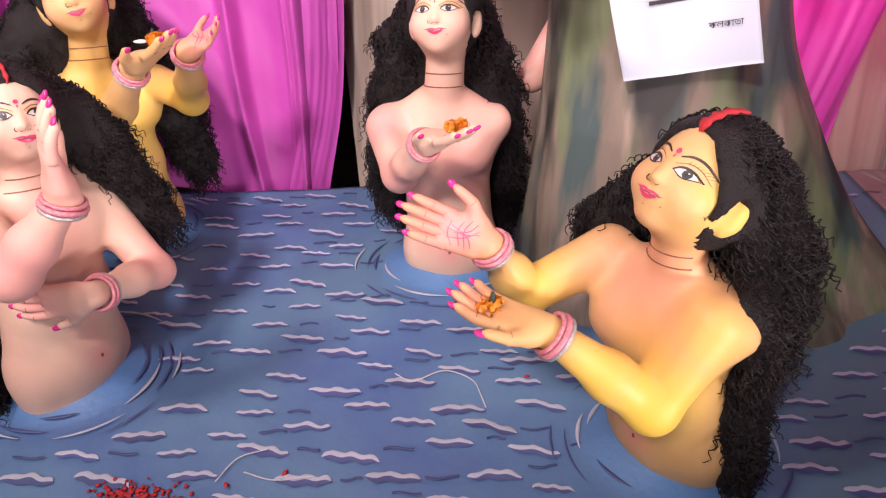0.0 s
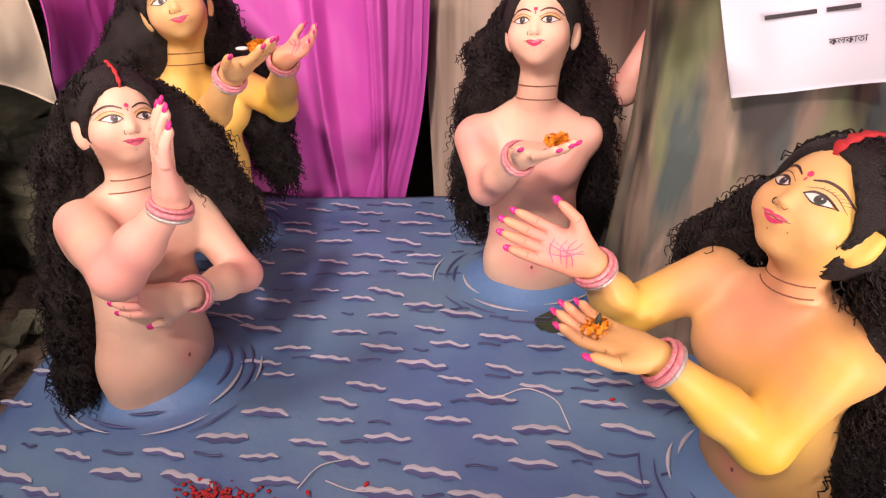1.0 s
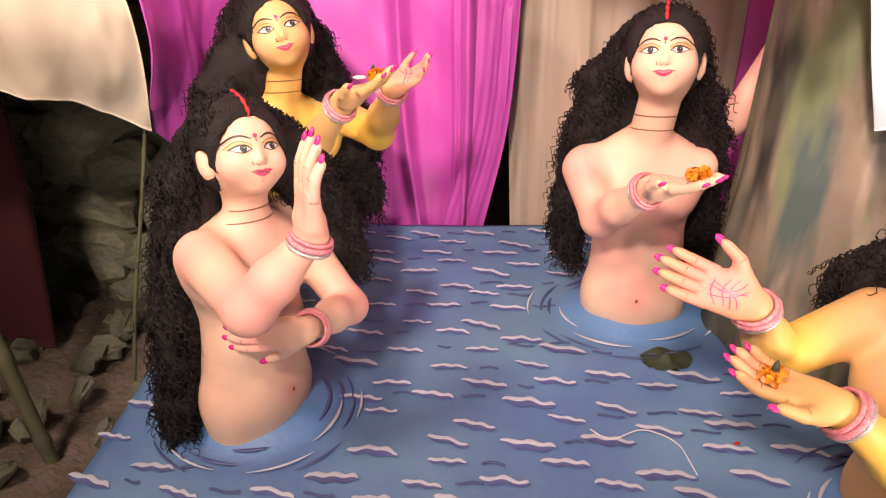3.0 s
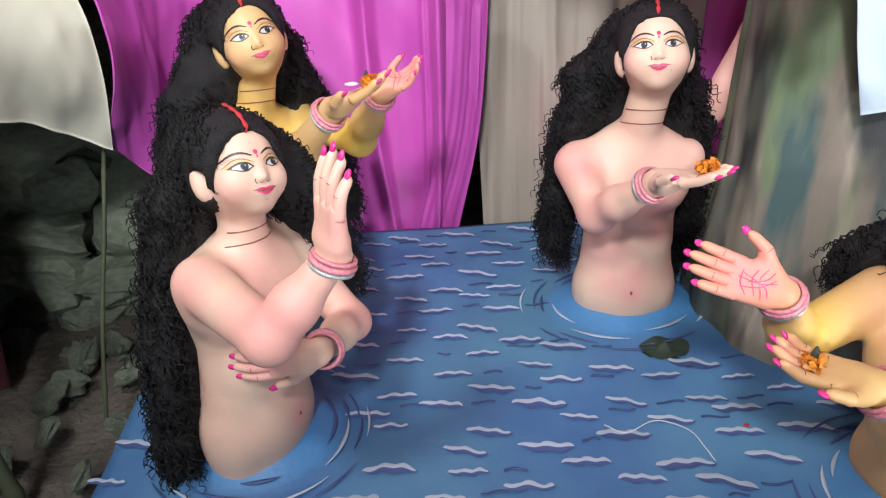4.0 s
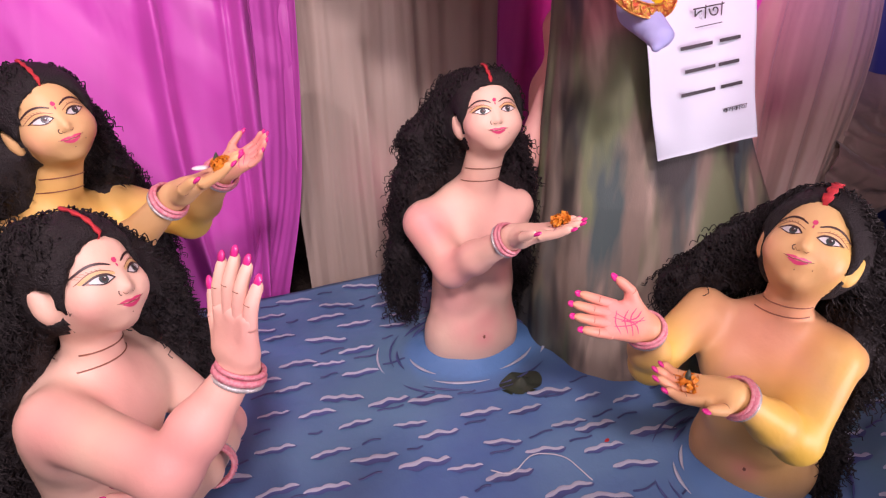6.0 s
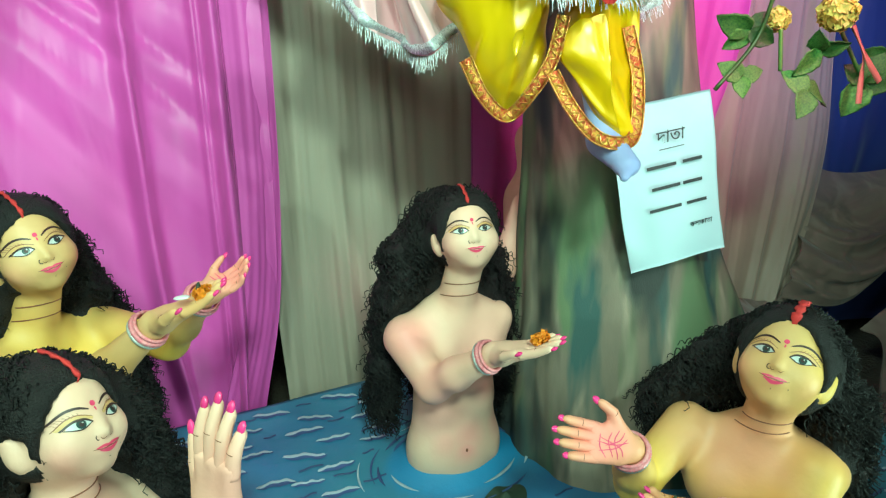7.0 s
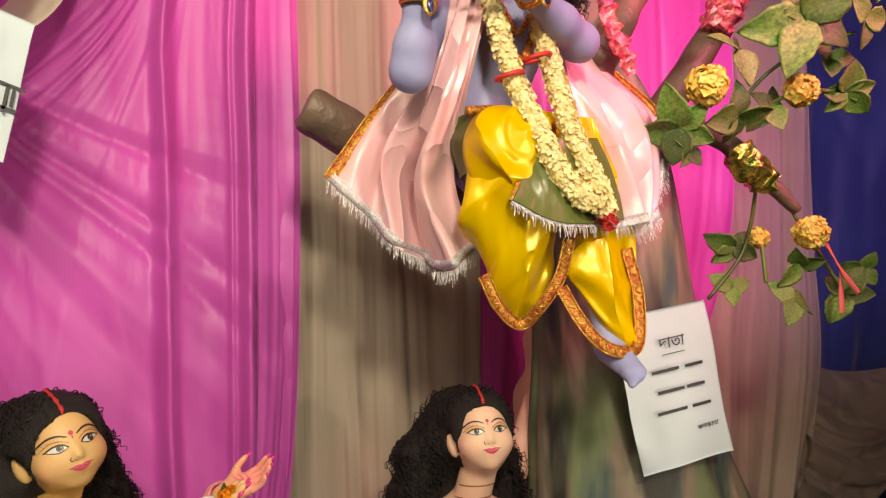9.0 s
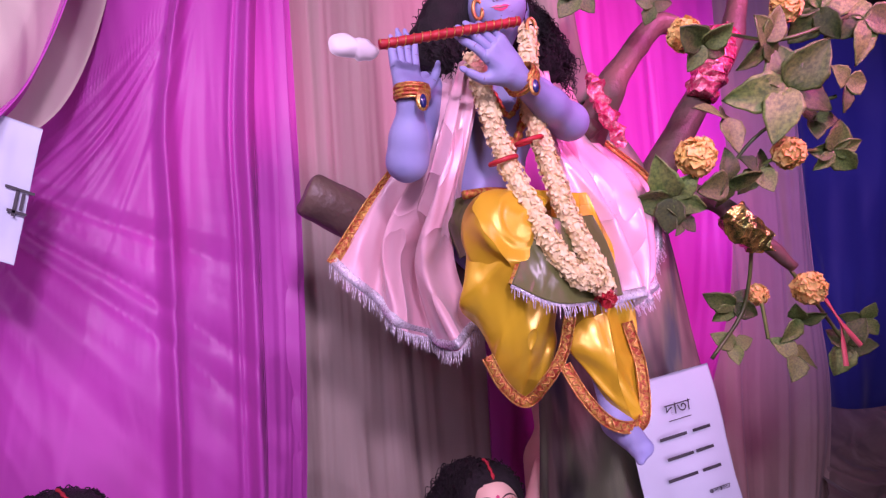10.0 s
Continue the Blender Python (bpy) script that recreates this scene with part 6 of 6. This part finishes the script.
def petals(c, label, seed, extra=False):
    ob = thing("marigold", c, label, "flower", "offerings in the statues' hands")
    r = np.random.RandomState(seed)
    pile = Pile()
    for k in range(3):
        petal_ball(pile, np.array(c) + r.uniform(-0.010, 0.010, 3) * np.array([1, 1, 0.4]), 0.009, 30, r, 0.010)
    under(pile.make("flower", MARIGOLD, False), ob)
    if extra:
        under(mesh_object("white_petal", *ball(np.array(c) + np.array([-0.022, 0.004, 0.0]), (0.012, 0.008, 0.003)), FEATHER), ob, "white petal")
        under(mesh_object("bud", *tube(spline([np.array(c), np.array(c) + np.array([0.002, 0.0, 0.02])], 6), [0.004, 0.005, 0.0045, 0.004, 0.003, 0.001], 8), LEAF_DARK), ob, "dark green bud")


petals((0.012, 0.985, 0.955), "orange marigold petals lying on the open hand", 3)
petals((-0.468, 1.135, 1.065), "orange marigold petals lying on the open hand", 4, True)
petals((0.044, 0.733, 0.800), "orange marigold petals with a bud lying on the open hand", 5, True)


# ---- small things on the painted water ----
def leaf_cap():
    c = (0.046, 1.172)
    v, f = [], []
    for k in range(6):
        for j in range(30):
            a = 2 * math.pi * j / 30
            q = k / 5
            e = 0.036 * q * (1 + 0.30 * abs(math.cos(a)) ** 3 + 0.04 * math.sin(5 * a))
            x, y = c[0] + e * math.cos(a), c[1] + e * 0.8 * math.sin(a)
            v.append((x, y, water_z(x, y) + 0.006 + 0.012 * max(0, 1 - 3 * q) ** 0.5 + 0.003 * math.sin(4 * a) * q))
    f = [(k * 30 + j, k * 30 + (j + 1) % 30, (k + 1) * 30 + (j + 1) % 30, (k + 1) * 30 + j) for k in range(5) for j in range(30)]
    n = len(v)
    v += [(x, y, z - 0.006) for x, y, z in v]
    f += [tuple(i + n for i in q[::-1]) for q in f]
    tagged(mesh_object("dry_leaf", v, f, LEAF_DARK), "dark green leaf with a raised middle lying on the painted water", "leaf")


leaf_cap()


def thread(points, label):
    p = spline([(x, y, water_z(x, y) + 0.004) for x, y in points], 40)
    tagged(mesh_object("thread", *tube(p, 0.0011, 5), THREAD), label, "thread", "loose threads on the painted water")


thread([(-0.107, 1.003), (-0.075, 0.985), (-0.026, 1.006), (0.008, 0.998), (0.032, 0.979), (0.042, 0.95), (0.049, 0.924)], "white thread lying curled on the painted water")
thread([(-0.37, 0.80), (-0.345, 0.84), (-0.30, 0.855)], "short white thread lying on the painted water")
thread([(-0.33, 0.815), (-0.28, 0.80), (-0.22, 0.805)], "short white thread lying on the painted water")


LOOSE_PETALS = [(0.124, 0.988, 20), (-0.266, 0.812, 70), (-0.352, 0.794, 120)]


def loose_petal(x, y, turn):
    v, f = ball((0, 0, 0), (0.0065, 0.0035, 0.0014), None, 10, 6)
    ob = mesh_object("petal", v, f, RED)
    ob.matrix_world = pose(x, y, water_z(x, y) + 0.004, 8, 0, turn)
    tagged(ob, "small red petal lying on the painted water", "petal", "loose petals on the painted water")


for spot in LOOSE_PETALS:
    loose_petal(*spot)


def powder():
    r = random.Random(8)
    pile = Pile()
    for _ in range(260):
        x, y = -0.49 + r.gauss(0, 0.035), 0.775 + r.gauss(0, 0.014)
        s = r.uniform(0.0015, 0.005)
        pile.put(*ball((x, y, water_z(x, y) + 0.002), (s, s, 0.0018), None, 6, 4))
    tagged(pile.make("red_powder", [SINDOOR]), "spilt bright red powder on the painted water", "powder", kind="stuff")


powder()


# ---- open ground at the left ----
def bamboo(points, radius, label):
    p = spline(points, 60)
    r = radius * (1 + 0.25 * np.exp(-((np.arange(60) % 15 - 7) / 1.2) ** 2))
    tagged(mesh_object("bamboo_pole", *tube(p, r, 10), BAMBOO), label, "pole", "bamboo poles beside the platform")


bamboo([(-1.20, 1.10, 0.24), (-1.235, 1.10, 0.50), (-1.28, 1.10, 0.85), (-1.34, 1.05, 1.5)], 0.014, "greenish bamboo pole leaning beside the platform")
bamboo([(-1.135, 1.315, 0.32), (-1.10, 1.345, 0.55), (-1.06, 1.38, 0.76), (-1.03, 1.405, 0.93)], 0.0045, "thin bamboo stick holding up the cloth's hem")
curtain("hanging_maroon_cloth", [[(-2.1, 1.45, 1.35), (-1.75, 1.52, 1.3), (-1.43, 1.48, 1.25)], [(-2.1, 1.45, 0.8), (-1.75, 1.50, 0.8), (-1.41, 1.47, 0.75)], [(-2.1, 1.4, 0.30), (-1.8, 1.45, 0.30), (-1.42, 1.44, 0.345)]],
        60, 40, MAROON, "dark maroon cloth hanging straight", pleats(33, [(2, 0.015), (5, 0.006)]), kind="", category="cloth")

# ---- pieces: rubble stones, painted waves ----
RUBBLE = tagged(mesh_object("wall_rubble", [(-2.6, 1.86, 0.2), (-0.95, 1.86, 0.2), (-0.95, 1.86, 1.5), (-2.6, 1.86, 1.5), (-2.6, 2.1, 0.2), (-0.95, 2.1, 0.2), (-0.95, 2.1, 1.5), (-2.6, 2.1, 1.5)],
                            [(0, 1, 2, 3), (5, 4, 7, 6), (4, 0, 3, 7), (1, 5, 6, 2), (3, 2, 6, 7), (4, 5, 1, 0)], MORTAR, smooth=False), "rough rubble wall of grey and mossy stones", "wall", kind="structure")


def stone_mesh(seed):
    v, f = ball((0, 0, 0), (0.5, 0.5, 0.5), None, 12, 9)
    v = np.sign(v) * np.abs(v * 2) ** 0.62 / 2
    v = v + np.array([noise.noise_vector(Vector(p) * 2.3 + Vector((seed * 9, 0, 0))) for p in v]) * 0.30
    me = bpy.data.meshes.new("stone")
    me.from_pydata([tuple(p) for p in v], [], f)
    me.materials.append(STONE)
    return me


def stones():
    r = random.Random(4)
    kinds = [stone_mesh(k) for k in range(8)]
    z = 0.30
    while z < 1.25:
        h = r.uniform(0.09, 0.19)
        x = -2.2 - r.uniform(0, 0.15)
        while x < -0.98:
            w = r.uniform(0.13, 0.36)
            ob = new("stone", kinds[r.randrange(8)])
            ob.matrix_world = pose(x + w / 2, 1.83 + r.uniform(-0.03, 0.02), z + h / 2, r.uniform(-25, 25), r.uniform(-16, 16), r.uniform(-14, 14)) @ Matrix.Diagonal((w * 1.06, 0.16, h * 1.12, 1))
            ob.parent = RUBBLE
            x += w
        z += h
    for _ in range(70):
        s = r.uniform(0.02, 0.07)
        x, y = r.uniform(-2.0, -0.98), r.uniform(1.0, 1.75)
        ob = new("rubble_stone", kinds[r.randrange(8)])
        ob.matrix_world = pose(x, y, 0.30 + 0.07 * max(0, min(1, (y - 1.0) * 1.2)), r.uniform(0, 60), r.uniform(0, 60), r.uniform(0, 360)) @ Matrix.Diagonal((s * 1.5, s, s * 0.6, 1))
        tagged(ob, "loose grey stone lying on damp earth", "stone", "loose stones on the ground")


stones()


def wave_mesh(seed):
    """A painted ripple: a light humped stroke with a dark one under it, thin relief, about one unit long."""
    r = random.Random(seed)
    n = 30
    w, w2 = wander(seed * 3 + 1), wander(seed * 3 + 2)
    xs = np.linspace(-0.5, 0.5, n)
    ph, k = r.random() * 6.28, r.uniform(1.6, 2.9)
    sag = r.uniform(-0.22, 0.02)
    mid = 0.020 * np.sin(2 * np.pi * k * xs + ph) + 0.03 * w(xs * 3 + 9) + sag * xs - 0.22 * xs * xs * r.random()
    blunt = np.clip(1 - (2 * np.abs(xs)) ** 7, 0.0, 1) ** 0.5
    hump = 0.030 * np.abs(np.sin(np.pi * (k + 0.5) * xs + ph * 0.5))
    top = mid + blunt * (0.070 + hump + 0.012 * w2(xs * 9 + 20))
    low = mid - 0.010 * blunt
    taper = np.clip(1 - (2 * np.abs(xs)) ** 4, 0, 1) ** 0.6
    deep = mid - taper * (0.075 + 0.045 * np.sin(np.pi * (xs + 0.55)) + 0.030 * w(xs * 4 + 40)) - 0.006
    v = [(x, y, 0.0) for x, y in zip(xs, top)] + [(x, y, 0.020 * t) for x, y, t in zip(xs, mid * 0.5 + top * 0.5, taper)] + [(x, y, 0.004) for x, y in zip(xs, low)] + [(x + 0.035, y, 0.0) for x, y in zip(xs, deep)]
    f, m = [], []
    for j in range(3):
        for i in range(n - 1):
            f.append(((j + 1) * n + i, (j + 1) * n + i + 1, j * n + i + 1, j * n + i))
            m.append(0 if j < 2 else 1)
    me = bpy.data.meshes.new("wave")
    me.from_pydata([tuple(float(c) for c in p) for p in v], [], f)
    me.materials.append(STROKE_LIGHT)
    me.materials.append(STROKE_DARK)
    me.polygons.foreach_set("material_index", m)
    me.polygons.foreach_set("use_smooth", [True] * len(f))
    return me


def on_water(x, y, turn, size, lift=0.0028):
    rot = Matrix.Rotation(math.atan(0.2077), 4, "X") @ Matrix.Rotation(turn, 4, "Z")
    z = water_z(x, y) + 0.004 * noise.noise((x * 3, y * 3, 5)) + 0.0015 * noise.noise((x * 11, y * 11, 7))
    return Matrix.Translation((x, y, z + lift)) @ rot @ Matrix.Diagonal((size, size, size, 1))


def waves():
    r = random.Random(6)
    kinds = [wave_mesh(k) for k in range(20)]
    thin = Pile()
    y, row, made = 0.60, 0, 0
    while y < 1.60:
        x = -0.90 + (0.075 if row % 2 else 0) + r.uniform(-0.02, 0.02)
        while x < 0.96:
            px, py = x + r.uniform(-0.022, 0.022), y + r.uniform(-0.012, 0.012)
            q = min(math.hypot((px - sx) / rx, (py - sy) / ry) for sx, sy, rx, ry in STATUE_SPOTS)
            tree = math.hypot((px - 0.53) / 0.44, (py - 1.31) / 0.30)
            if q > 1.55 and tree > 1.0:
                ob = new("wave", kinds[r.randrange(20)])
                ob.matrix_world = on_water(px, py, r.uniform(-0.12, 0.12), r.uniform(0.060, 0.096))
                ob.parent = WATER_BOARD
                made += 1
                if r.random() < 0.6:
                    tx, ty, tl = px + 0.075, py + r.uniform(-0.008, 0.014), r.uniform(0.012, 0.028)
                    line = [(tx + tl * k, ty + 0.003 * math.sin(k * 2.6 + tx * 40), water_z(tx + tl * k, ty) + 0.0045) for k in (-1, -0.5, 0, 0.5, 1)]
                    thin.put(*ribbon(spline(line, 10), np.tile([0, -0.2, 0.98], (10, 1)), 0.0035, 0.0006), 0)
            x += 0.150
        y += 0.0415
        row += 1
    ob = thin.make("brush_strokes", [STROKE_DARK])
    ob.parent = WATER_BOARD
    tagged(ob, kind="stuff")
    # rings of strokes round the figures
    for sx, sy, rx, ry in STATUE_SPOTS:
        for ring in range(4):
            a = r.random()
            while a < 6.2:
                span = r.uniform(0.35, 0.8)
                e = 1.14 + 0.17 * ring + r.uniform(-0.03, 0.03)
                n = 12
                ang = np.linspace(a, a + span, n)
                pts = [(sx + rx * e * math.cos(t), sy + ry * e * math.sin(t)) for t in ang]
                up = collar(e) + 0.0055
                line = np.array([(x, y, water_z(x, y) + up) for x, y in pts])
                w = 0.0062 if ring < 2 else 0.0042
                v, f = ribbon(line, np.tile([0, -0.2, 0.98], (n, 1)), w, 0.0007)
                v = v.reshape(4, n, 3)
                c = v.mean(0)
                v = (c + (v - c) * np.sin(np.linspace(0.15, 2.99, n))[None, :, None]).reshape(-1, 3)
                ob = mesh_object("ripple", v, f, STROKE_LIGHT if r.random() < 0.25 else STROKE_DARK)
                ob.parent = WATER_BOARD
                a += span + r.uniform(0.3, 1.0)


waves()
